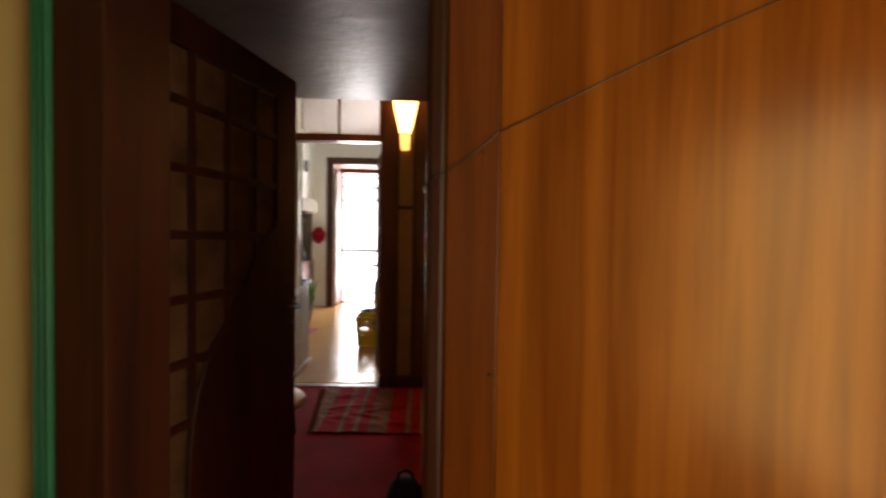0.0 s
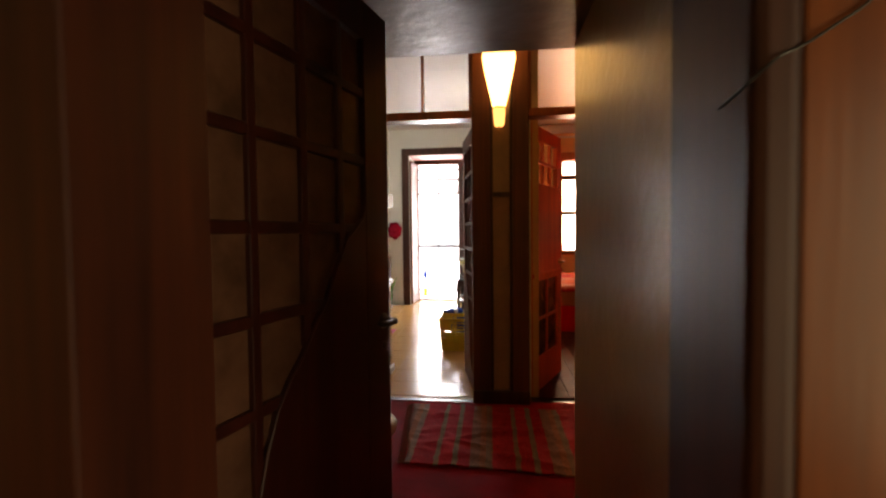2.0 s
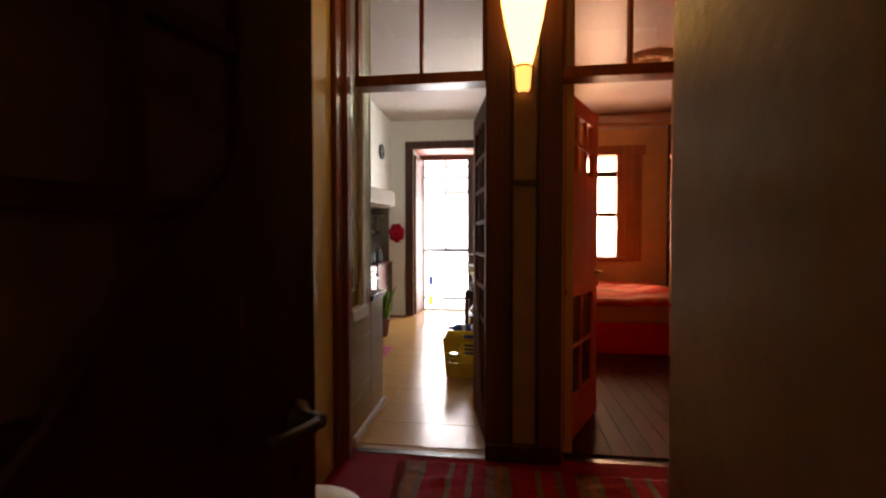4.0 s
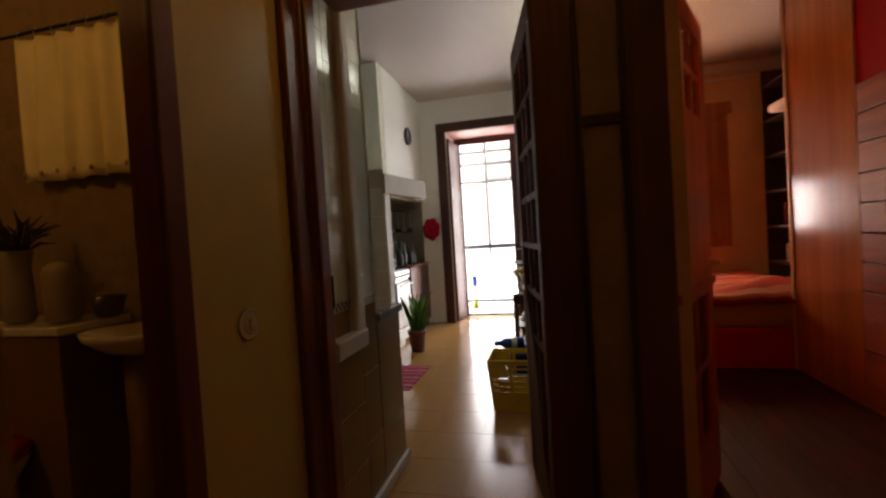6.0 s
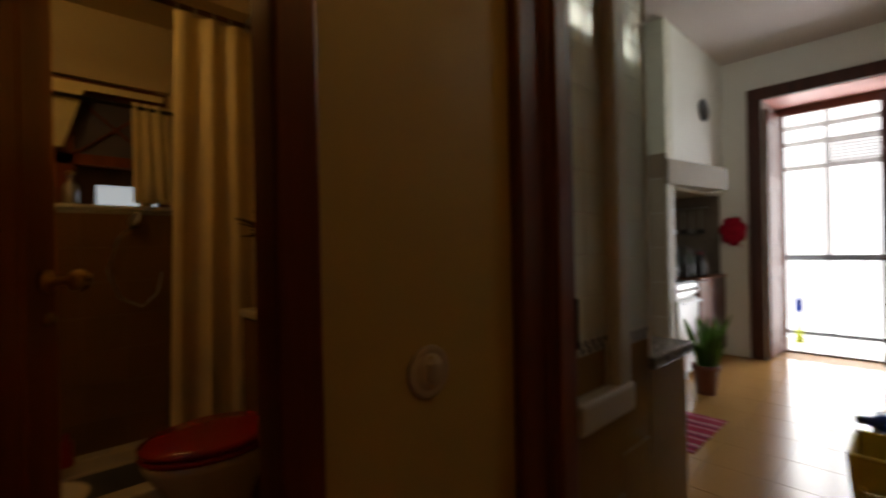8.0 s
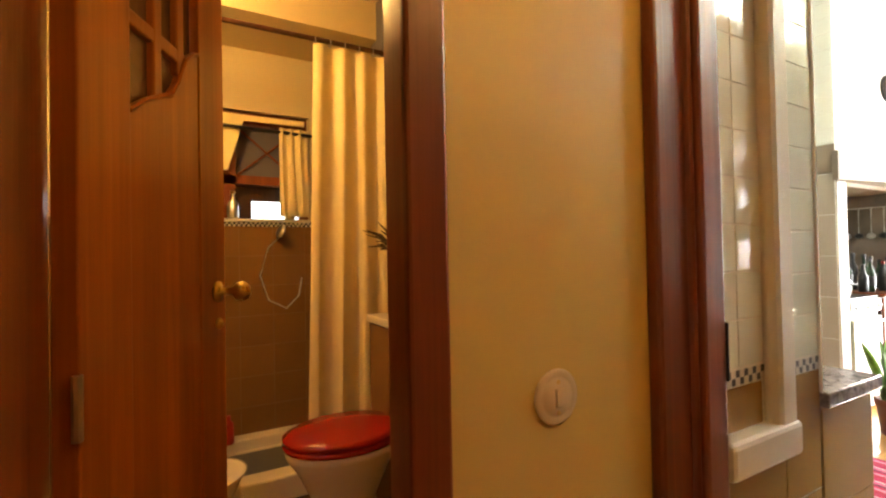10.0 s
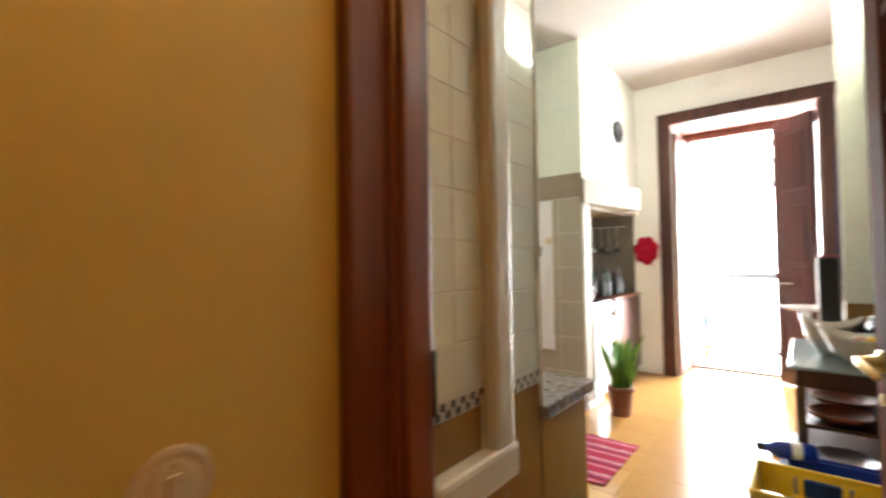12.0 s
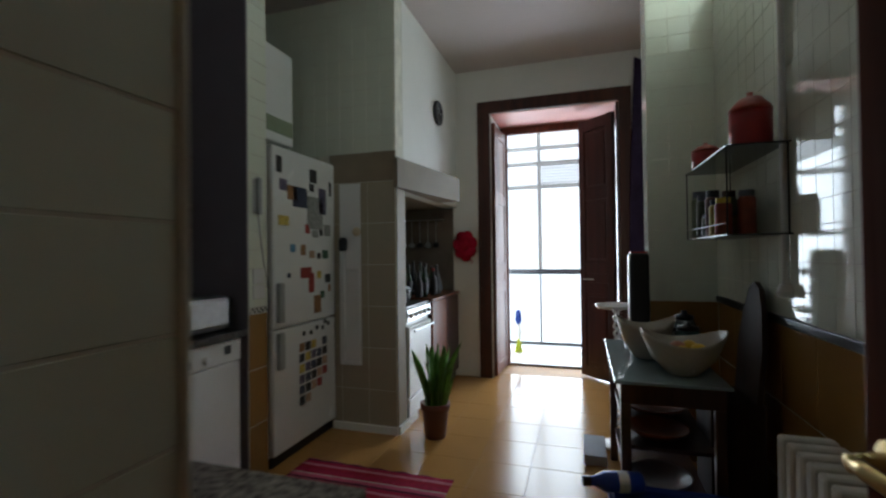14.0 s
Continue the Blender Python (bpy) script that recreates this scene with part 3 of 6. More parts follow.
struct("ceiling_bedroom", bx(0.24, 3.1, 0.0, 5.2, H, H + 0.1), M_CEIL, "white bedroom ceiling with plaster ornament")
struct("wall_bedroom_west", bx(0.242, 0.30, 0.13, 4.6, 0, H), M_BEDWALL, "ochre painted wall")
struct("wall_bedroom_east", bx(2.9, 3.1, 0.0, 5.2, 0, H), M_BEDWALL, "ochre painted wall")
struct("wall_bedroom_south", bx(1.25, 3.1, 0.0, 0.12, 0, H), M_REDPAINT, "red painted wall")
w = struct("wall_bedroom_back", bx(1.67, 3.1, 4.6, 4.8, 0, H), M_BEDWALL, "ochre painted wall with a window and moulding")
part("wall_piece", bx(0.24, 0.34, 4.6, 4.8, 0, H), M_BEDWALL, w)
part("wall_piece", bx(0.74, 1.15, 4.6, 4.8, 0, H), M_BEDWALL, w)
part("wall_piece", bx(0.34, 0.74, 4.6, 4.8, 0, 1.07), M_BEDWALL, w)
part("wall_piece", bx(0.34, 0.74, 4.6, 4.8, 1.66, H), M_BEDWALL, w)
part("wall_piece", bx(1.15, 1.67, 4.6, 4.8, 0, 0.97), M_BEDWALL, w)
part("wall_piece", bx(1.15, 1.67, 4.6, 4.8, 2.52, H), M_BEDWALL, w)
part("cornice", bx(0.30, 2.9, 4.55, 4.6, H - 0.16, H - 0.02, 0.02), M_CEIL, w)
part("frieze", bx(0.30, 2.9, 4.58, 4.6, H - 0.24, H - 0.2, 0.005), M_CEIL, w)
win = struct("window_bedroom", bx(1.09, 1.17, 4.56, 4.66, 0.9, 2.6, 0.006), M_PINE, "wooden bedroom window with a bright view")
part("frame", bx(1.63, 1.70, 4.56, 4.66, 0.9, 2.6, 0.006), M_PINE, win)
part("frame", bx(1.09, 2.05, 4.555, 4.66, 2.52, 2.66, 0.006), M_PINE, win)
part("sill", bx(1.05, 1.75, 4.50, 4.66, 0.90, 0.97, 0.008), M_PINE, win)
part("shutter", bx(1.70, 2.0, 4.57, 4.61, 0.9, 2.52, 0.006), M_PINE, win)
part("shutter_panel", bx(1.75, 1.95, 4.56, 4.575, 1.8, 2.4, 0.006), M_PINE, win)
part("shutter_panel", bx(1.75, 1.95, 4.56, 4.575, 1.0, 1.65, 0.006), M_PINE, win)
part("rail", bx(1.17, 1.63, 4.62, 4.65, 2.19, 2.28), M_DARK, win)
part("rail", bx(1.17, 1.63, 4.62, 4.65, 1.585, 1.65), M_DARK, win)
part("pane", bx(1.17, 1.63, 4.632, 4.636, 0.97, 2.52), M_CLEAR, win).visible_shadow = False
win2 = struct("window_bedroom_side", bx(0.34, 0.38, 4.60, 4.66, 1.07, 1.66, 0.004), M_PINE, "small wooden bedroom window with a bright view")
part("frame", bx(0.70, 0.74, 4.60, 4.66, 1.07, 1.66, 0.004), M_PINE, win2)
part("frame", bx(0.38, 0.70, 4.60, 4.66, 1.62, 1.66, 0.004), M_PINE, win2)
part("sill", bx(0.32, 0.76, 4.56, 4.66, 1.03, 1.07, 0.006), M_PINE, win2)
part("pane", bx(0.38, 0.70, 4.632, 4.636, 1.07, 1.62), M_CLEAR, win2).visible_shadow = False
w_pt = struct("wall_partition", bx(1.69, 1.78, 1.70, 2.49, 0, H), M_PINEGLOSS, "smooth varnished wooden wardrobe side")
part("edge_strip", bx(1.678, 1.79, 2.49, 2.515, 0, H), M_BEDWALL, w_pt)
part("red_wall", bx(1.70, 1.78, 0.12, 1.70, 2.0, H), M_REDPAINT, w_pt, "red painted wall")
part("plank_backing", bx(1.71, 1.78, 0.12, 1.70, 0, 2.0), M_DARK, w_pt)
z = 0.0
for k in range(11):
    part("plank", bx(1.69, 1.712, 0.13, 1.695, z + 0.004, z + 0.178, 0.004), M_PLANK, w_pt)
    for y in (0.55, 1.28):
        part("knob", turned(spin([(0.006, 0), (0.007, 0.008), (0.014, 0.014), (0.012, 0.022), (0.003, 0.025)], 10), pose(1.69, y, z + 0.09, 0, -90, 0)), M_PLANK, w_pt, "", True)
    z += 0.182

# bathroom shell
struct("floor_bathroom", bx(-3.9, -1.0, -2.2, 0.075, -0.1, -0.002), M_TILEBATHBR, "brown tiled bathroom floor")
struct("ceiling_bathroom", bx(-3.9, -1.15, -2.2, 0.075, 2.85, 2.95), M_BEIGE, "cream bathroom ceiling")
struct("wall_bath_south", bx(-3.9, -1.23, -2.3, -2.2, 0, 2.85), M_BEIGE, "cream bathroom wall")
w_bn = struct("wall_bath_north", bx(-3.9, -1.15, 0.05, 0.075, 0, 2.85), M_GROUTDK, "cream and brown tiled bathroom wall")
w_bw = struct("wall_bath_west", bx(-3.8, -3.6, -2.2, 0.05, 0, 1.50), M_GROUTDK, "brown tiled wall below a wooden window")
part("wall_piece", bx(-3.8, -3.6, -2.2, 0.05, 2.22, 2.85), M_BEIGE, w_bw)
part("wall_piece", bx(-3.8, -3.6, -2.2, -1.35, 1.5, 2.22), M_BEIGE, w_bw)
part("wall_piece", bx(-3.8, -3.6, -0.32, 0.05, 1.5, 2.22), M_BEIGE, w_bw)
part("soffit", prism([(-3.6, -2.2), (-3.1, -2.2), (-3.1, 0.05), (-3.6, 0.05)], 2.62, 2.85), M_BEIGE, w_bw)
bw = struct("window_bathroom", bx(-3.72, -3.66, -1.35, -1.29, 1.5, 2.22), M_JAMB, "dark wooden bathroom window with crossed lattice")
part("frame", bx(-3.72, -3.66, -0.38, -0.32, 1.5, 2.22), M_JAMB, bw)
part("frame", bx(-3.72, -3.64, -1.29, -0.38, 2.14, 2.22), M_JAMB, bw)
part("frame", bx(-3.72, -3.64, -1.29, -0.38, 1.74, 1.80), M_JAMB, bw)
part("frame", bx(-3.72, -3.64, -0.86, -0.78, 1.5, 2.14), M_JAMB, bw)
part("shade_panel", bx(-3.74, -3.72, -1.29, -0.38, 1.80, 2.14), M_DARKWALL, bw)
part("shade_panel", bx(-3.74, -3.72, -1.29, -0.68, 1.50, 1.74), M_DARK, bw)
# self-lit pane: the daylight behind it is put into its emission
part("pane", bx(-3.74, -3.73, -0.68, -0.38, 1.50, 1.64), glow("dim_daylight_pane", (0.72, 0.85, 0.95), 1.2), bw)
part("shade_panel", bx(-3.74, -3.72, -0.68, -0.38, 1.64, 1.74), M_DARK, bw)
for a, b in ((-1.29, -0.86), (-0.78, -0.38)):
    part("lattice", tube([(-3.70, a, 1.80), (-3.70, b, 2.14)], 0.007, 6), M_JAMB, bw)
    part("lattice", tube([(-3.70, b, 1.80), (-3.70, a, 2.14)], 0.007, 6), M_JAMB, bw)
part("sill", bx(-3.66, -3.585, -1.35, -0.32, 1.49, 1.512, 0.004), M_TRIMTILE, bw)

# ---- things: doors ----
def lever(parent, x, z, side, length=-0.11, M_BRASS=M_BRASS):
    """A brass lever with its rose and keyhole plate, on the side y = side of a leaf."""
    sgn = 1 if side > 0 else -1
    h = part("door_handle", spin([(0.026, 0), (0.026, 0.006), (0.014, 0.012), (0.010, 0.045), (0.010, 0.05)], 14), M_BRASS, parent, "worn brass lever handle", True)
    h.matrix_basis = pose(x, side, z, -90 * sgn)
    part("grip", tube([(0, 0, 0.042), (0.02 * (1 if length > 0 else -1), 0, 0.047), (length * 0.7, 0.004, 0.047), (length, 0.012, 0.044)], [0.009, 0.010, 0.010, 0.007], 10), M_BRASS, h, "", True)
    k = part("keyhole_plate", spin([(0.014, 0), (0.014, 0.004), (0.006, 0.007)], 12), M_BRASS, parent, "small brass keyhole plate")
    k.matrix_basis = pose(x + 0.005, side, z - 0.085, -90 * sgn)


def leaf(name, m, width, height, mat, label, stiles, top, rows, cols, curve, pane_mat, thick=0.038):
    """A glazed door leaf: a grid of small panes whose lower edge is cut by a sweeping solid panel."""
    d = thing(name, m, label, "door")
    t = thick / 2
    part("hinge_stile", bx(0, stiles[0], -t, t, 0.012, height, 0.003), mat, d)
    part("lock_stile", bx(width - stiles[1], width, -t, t, 0.012, height, 0.003), mat, d)
    part("top_rail", bx(stiles[0], width - stiles[1], -t, t, top, height, 0.003), mat, d)
    x0, x1 = stiles[0], width - stiles[1]
    panel = [(x0, 0.012), (x1, 0.012)] + curve + [(x0, curve[-1][1])] if curve[-1][0] > x0 + 1e-4 else [(x0, 0.012), (x1, 0.012)] + curve
    part("solid_panel", slab(panel, -t * 0.86, t * 0.86), mat, d)
    c = curve
    rim = [(x, 0, z) for x, z in c]
    part("panel_rim", tube([(x, -t * 0.84, z) for x, _, z in rim], 0.005, 6), mat, d)
    part("panel_rim", tube([(x, t * 0.84, z) for x, _, z in rim], 0.005, 6), mat, d)

    def floor_at(x):
        for (xa, za), (xb, zb) in zip(c, c[1:]):
            if xb <= x <= xa:
                return zb + (za - zb) * (x - xb) / max(xa - xb, 1e-6)
        return c[-1][1] if x < c[-1][0] else c[0][1]

    low = min(z for _, z in c)
    for x in cols:
        part("muntin", bx(x - 0.014, x + 0.014, -0.015, 0.015, max(0.05, floor_at(x) - 0.01), top, 0.004), mat, d)
    for z in rows:
        xe = x0
        for x in [x0 + k * 0.01 for k in range(int((x1 - x0) / 0.01) + 1)]:
            if floor_at(x) <= z:
                xe = x
        if xe - x0 > 0.03:
            part("muntin", bx(x0, min(xe + 0.01, x1), -0.0145, 0.0145, z - 0.014, z + 0.014, 0.004), mat, d)
    xs, zs = [x0, *cols, x1], [z for z in [*rows][::-1]]
    bands = [low - 0.02, *zs, top]
    for xa, xb in zip(xs, xs[1:]):
        for za, zb in zip(bands, bands[1:]):
            if zb > min(floor_at(xa + 0.02), floor_at(xb - 0.02)):
                part("pane", bx(xa + 0.006, xb - 0.006, -0.0025, 0.0025, max(za + 0.006, 0.03), zb - 0.006), pane_mat, d).visible_shadow = pane_mat is not M_CLEAR
    for z in (0.25, 1.05, height - 0.25):
        part("hinge", tube([(-0.004, -t, z - 0.045), (-0.004, -t, z + 0.045)], 0.007, 8), M_STEEL, d)
    return d


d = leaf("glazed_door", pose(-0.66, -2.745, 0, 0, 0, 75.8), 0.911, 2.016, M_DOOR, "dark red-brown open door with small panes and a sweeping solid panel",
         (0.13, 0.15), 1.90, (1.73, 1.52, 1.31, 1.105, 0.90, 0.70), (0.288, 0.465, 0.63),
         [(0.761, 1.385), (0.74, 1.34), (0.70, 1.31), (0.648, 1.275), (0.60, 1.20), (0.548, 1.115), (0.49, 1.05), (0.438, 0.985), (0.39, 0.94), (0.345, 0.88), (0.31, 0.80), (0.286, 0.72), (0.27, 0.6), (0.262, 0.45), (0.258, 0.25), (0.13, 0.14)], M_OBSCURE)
M_OLDIRON = plain("dark_worn_iron", (0.06, 0.045, 0.035), 0.45, metal=0.6, vary=0.2, scale=20)
lever(d, 0.862, 1.0, -0.019, -0.11, M_OLDIRON)
lever(d, 0.862, 1.0, 0.019, -0.11, M_OLDIRON)
d = leaf("glazed_door", pose(-0.191, 0.145, 0, 0, 0, 100.3), 0.62, 2.12, M_KDOOR, "dark brown open door with clear small panes and brass lever",
         (0.07, 0.09), 2.0, (1.79, 1.58, 1.37, 1.16, 0.95, 0.74), (0.215, 0.36),
         [(0.53, 0.98), (0.47, 0.93), (0.42, 0.84), (0.37, 0.76), (0.32, 0.70), (0.26, 0.55), (0.22, 0.40), (0.19, 0.25), (0.07, 0.14)], M_CLEAR)
lever(d, 0.575, 1.025, 0.019, -0.125)
lever(d, 0.575, 1.025, -0.019, -0.125)
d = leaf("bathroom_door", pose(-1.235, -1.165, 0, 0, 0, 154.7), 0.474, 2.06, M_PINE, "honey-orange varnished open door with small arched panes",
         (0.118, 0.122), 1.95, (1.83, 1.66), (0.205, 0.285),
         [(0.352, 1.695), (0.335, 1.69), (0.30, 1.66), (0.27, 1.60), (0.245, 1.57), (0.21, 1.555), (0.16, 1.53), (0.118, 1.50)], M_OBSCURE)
k = part("door_knob", spin([(0.024, 0), (0.024, 0.005), (0.009, 0.01), (0.008, 0.035), (0.02, 0.045), (0.024, 0.058), (0.018, 0.07), (0.006, 0.074)], 16), M_BRASS, d, "polished brass door knob", True)
k.matrix_basis = pose(0.43, -0.019, 1.175, 90)
k = part("keyhole_plate", spin([(0.013, 0), (0.014, 0.004), (0.006, 0.012)], 12), M_BRASS, d)
k.matrix_basis = pose(0.432, -0.019, 1.10, 90)

d = thing("bedroom_door", pose(0.235, 0.135, 0, 0, 0, 64), "orange-red wooden open door with six panes above", "door")
part("hinge_stile", bx(0, 0.11, -0.019, 0.019, 0.012, 2.135, 0.003), M_REDDOOR, d)
part("lock_stile", bx(0.61, 0.72, -0.019, 0.019, 0.012, 2.135, 0.003), M_REDDOOR, d)
for z0, z1 in ((2.03, 2.135), (0.90, 1.68), (0.012, 0.28)):
    part("rail", bx(0.11, 0.61, -0.019, 0.019, z0, z1, 0.003), M_REDDOOR, d)
part("ledge", bx(0.0, 0.72, -0.032, -0.018, 0.93, 0.965, 0.004), M_REDDOOR, d)
for x in (0.27, 0.45):
    part("muntin", bx(x - 0.012, x + 0.012, -0.014, 0.014, 1.68, 2.03, 0.003), M_REDDOOR, d)
part("muntin", bx(0.11, 0.61, -0.0135, 0.0135, 1.845, 1.87, 0.003), M_REDDOOR, d)
part("muntin", bx(0.35, 0.375, -0.014, 0.014, 0.28, 0.90, 0.003), M_REDDOOR, d)
part("muntin", bx(0.11, 0.61, -0.0135, 0.0135, 0.575, 0.60, 0.003), M_REDDOOR, d)
for xa, xb in ((0.11, 0.258), (0.282, 0.438), (0.462, 0.61)):
    for za, zb in ((1.68, 1.845), (1.87, 2.03)):
        part("pane", bx(xa, xb, -0.002, 0.002, za, zb), M_CLEAR, d)
for xa, xb in ((0.11, 0.35), (0.375, 0.61)):
    for za, zb in ((0.28, 0.575), (0.60, 0.90)):
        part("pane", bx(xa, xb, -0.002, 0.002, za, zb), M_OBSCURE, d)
lever(d, 0.665, 1.03, -0.019)


def shutter(m, w, label, mat=M_BALCONY):
    d = thing("balcony_shutter", m, label, "shutter", "balcony shutters")
    part("board", bx(0, w, -0.012, 0.012, 0.015, 2.6, 0.003), mat, d)
    for x in (0, w - 0.075):
        part("stile", bx(x, x + 0.075, -0.022, 0.022, 0.015, 2.6, 0.004), mat, d)
    for z in (0.015, 0.85, 1.05, 1.78, 2.48):
        part("rail", bx(0.075, w - 0.075, -0.021, 0.021, z, z + 0.11, 0.004), mat, d)
    for z0, z1 in ((0.16, 0.82), (1.19, 1.75), (1.92, 2.45)):
        part("raised_panel", bx(0.10, w - 0.10, -0.019, 0.019, z0, z1, 0.008), mat, d)
    return d


shutter(pose(-1.505, 4.615, 0, 0, 0, 87), 0.50, "reddish varnished panelled shutter folded against the reveal")
# darker wood than its pair: shade against the bright opening is put into the colour
shutter(pose(-0.345, 4.628, 0, 0, 0, 136), 0.43, "reddish panelled shutter half closed, shade put into its darker colour", M_DOOR)
w = part("draught_rail", bx(-0.64, -0.52, 4.80, 4.82, 0.985, 1.0, 0.003), M_APPL)
tagged(w, "short white rail fixed beside the balcony door", "rail", "", "structure")

# ---- hall ----
s = thing("wall_lamp", pose(0.0, -0.03, 2.05), "glowing amber glass sconce on the dark pilaster", "lamp")
M_SHADE = glow("lit_amber_glass", (1.0, 0.58, 0.17), 7.0)
M_SHADE2 = glow("lit_amber_glass_tip", (1.0, 0.50, 0.13), 2.4)


def half_cone(profile, n=20, front=-1):
    bm = bmesh.new()
    rings = [[bm.verts.new((r * math.cos(math.pi * k / n), front * r * dp * math.sin(math.pi * k / n), z)) for k in range(n + 1)] for r, z, dp in profile]
    for a, b in zip(rings, rings[1:]):
        for k in range(n):
            bm.faces.new((a[k], a[k + 1], b[k + 1], b[k]))
    bmesh.ops.recalc_face_normals(bm, faces=bm.faces[:])
    return bm


part("shade", half_cone([(0.045, 0.16, 0.9), (0.075, 0.28, 0.9), (0.105, 0.42, 0.9), (0.122, 0.52, 0.9), (0.118, 0.57, 0.9), (0.095, 0.60, 0.9)]), M_SHADE, s, "bright amber glass shade", True)
part("ring", half_cone([(0.048, 0.150, 0.95), (0.050, 0.155, 0.95), (0.048, 0.163, 0.95)]), M_BRASS, s)
part("tip", half_cone([(0.022, 0.02, 0.9), (0.036, 0.035, 0.9), (0.042, 0.09, 0.9), (0.046, 0.15, 0.9)]), M_SHADE2, s, "dimmer lower glass tip", True)
part("back_plate", bx(-0.045, 0.045, -0.006, 0.0, 0.03, 0.5, 0.004), M_BRASS, s)

# woven rug, rumpled, with a folded edge
RUGBANDS = [(0.0, (0.46, 0.022, 0.045)), (0.16, (0.30, 0.23, 0.17)), (0.22, (0.50, 0.026, 0.05)), (0.38, (0.28, 0.24, 0.19)), (0.45, (0.44, 0.02, 0.04)),
            (0.60, (0.30, 0.16, 0.13)), (0.72, (0.40, 0.17, 0.11)), (0.80, (0.28, 0.19, 0.16)), (0.88, (0.47, 0.025, 0.045))]
M_RUG = stripes("striped_wool_rug", RUGBANDS, 0, 0.46, blotch=0.35)
bm = bmesh.new()
NX, NY = 90, 56
grid = []
for j in range(NY + 1):
    row = []
    for i in range(NX + 1):
        u, v = i / NX, j / NY
        x = -0.66 + 0.10 * (1 - v) * (1 - u) + u * 1.52 + 0.012 * math.sin(9 * v)
        y = -0.985 + v * 0.87 + 0.02 * math.sin(5 * u + 1) - 0.03 * u * (1 - v)
        z = 0.008 + 0.022 * max(0, noise.noise((x * 5, y * 9, 0))) + 0.012 * max(0, noise.noise((x * 13, y * 17, 4)))
        z += 0.028 * math.exp(-((y + 0.86 + 0.25 * (x - 0.02)) / 0.022) ** 2) * math.exp(-((x - 0.12) / 0.16) ** 2)
        z += 0.022 * math.exp(-((y + 0.55 - 0.3 * x) / 0.02) ** 2) * math.exp(-((x + 0.1) / 0.2) ** 2)
        z += 0.02 * math.exp(-((y + 0.75 + 0.2 * x) / 0.018) ** 2) * math.exp(-((x + 0.25) / 0.12) ** 2)
        z += 0.018 * math.exp(-((x + 0.62) / 0.03) ** 2) * math.exp(-((y + 0.9) / 0.08) ** 2)
        row.append(bm.verts.new((x, y, z)))
    grid.append(row)
for a, b in zip(grid, grid[1:]):
    for i in range(NX):
        bm.faces.new((a[i], a[i + 1], b[i + 1], b[i]))
r = part("hall_rug", bm, M_RUG, None, "", True)
r.modifiers.new("thickness", "SOLIDIFY").thickness = 0.007
tagged(r, "rumpled red and grey striped woven rug on red carpet", "rug")
bm = bmesh.new()
for k in range(58):
    y = -0.96 + k * 0.0148
    x = -0.655 + 0.10 * (1 - k / 58)
    tube([(x, y, 0.013), (x - 0.02, y + random.uniform(-0.006, 0.006), 0.008), (x - 0.045, y + random.uniform(-0.012, 0.012), 0.004)], [0.0022, 0.002, 0.0012], 5, bm)
part("fringe", bm, plain("rug_fringe", (0.30, 0.16, 0.12), 0.9), r)

st = thing("stool", pose(-0.80, -1.10, 0), "low round stool with a pale cream seat", "stool")
M_CREAMPL = plain("cream_cushion", (0.62, 0.50, 0.36), 0.6, vary=0.08, scale=6)
part("seat", spin([(0.19, 0.235), (0.225, 0.25), (0.23, 0.275), (0.215, 0.295), (0.12, 0.302), (0.01, 0.303)], 36), M_CREAMPL, st, "pale cream seat", True)
for k in range(4):
    a = math.pi / 4 + k * math.pi / 2
    part("leg", tube([(0.15 * math.cos(a), 0.15 * math.sin(a), 0.24), (0.19 * math.cos(a), 0.19 * math.sin(a), 0.0)], [0.018, 0.014], 10), M_DARK, st)
bag = thing("dark_bag", pose(0.10, -1.95, 0), "small dark grey cloth bag on the carpet", "bag")
part("body", spin([(0.06, 0.0), (0.085, 0.03), (0.09, 0.12), (0.07, 0.19), (0.05, 0.215), (0.02, 0.225)], 18), plain("dark_cloth", (0.035, 0.037, 0.045), 0.8, vary=0.3, scale=18, bump=0.4, fine=90), bag, "", True)
part("strap", tube([(-0.04, 0, 0.2), (-0.03, 0, 0.25), (0.0, 0, 0.265), (0.03, 0, 0.25), (0.04, 0, 0.2)], 0.007, 8), M_BLACK, bag)

sw = thing("light_switch", pose(-1.03, -0.469, 1.005) @ Matrix.Diagonal((0.55, 1, 1, 1)), "round cream porcelain light switch on the hall wall", "switch")
M_PORC = plain("cream_porcelain", (0.66, 0.56, 0.40), 0.2, vary=0.05)
q = pose(0, 0, 0, 0, 90, 0)
part("base_disc", turned(spin([(0.047, 0), (0.048, 0.008), (0.044, 0.014), (0.036, 0.012), (0.033, 0.010), (0.030, 0.015), (0.008, 0.018)], 32), q), M_PORC, sw, "", True)
part("rocker", bx(0.014, 0.026, -0.008, 0.008, -0.016, 0.016, 0.003), M_PORC, sw)
part("screw", turned(spin([(0.004, 0), (0.004, 0.003)], 10), pose(0.014, 0, 0.026, 0, 90, 0)), M_BRASS, sw)
part("screw", turned(spin([(0.004, 0), (0.004, 0.003)], 10), pose(0.014, 0, -0.026, 0, 90, 0)), M_BRASS, sw)
cb = thing("wall_cable", pose(0, 0, 0), "thin dark cable running slantwise over the veneer wall", "cable")
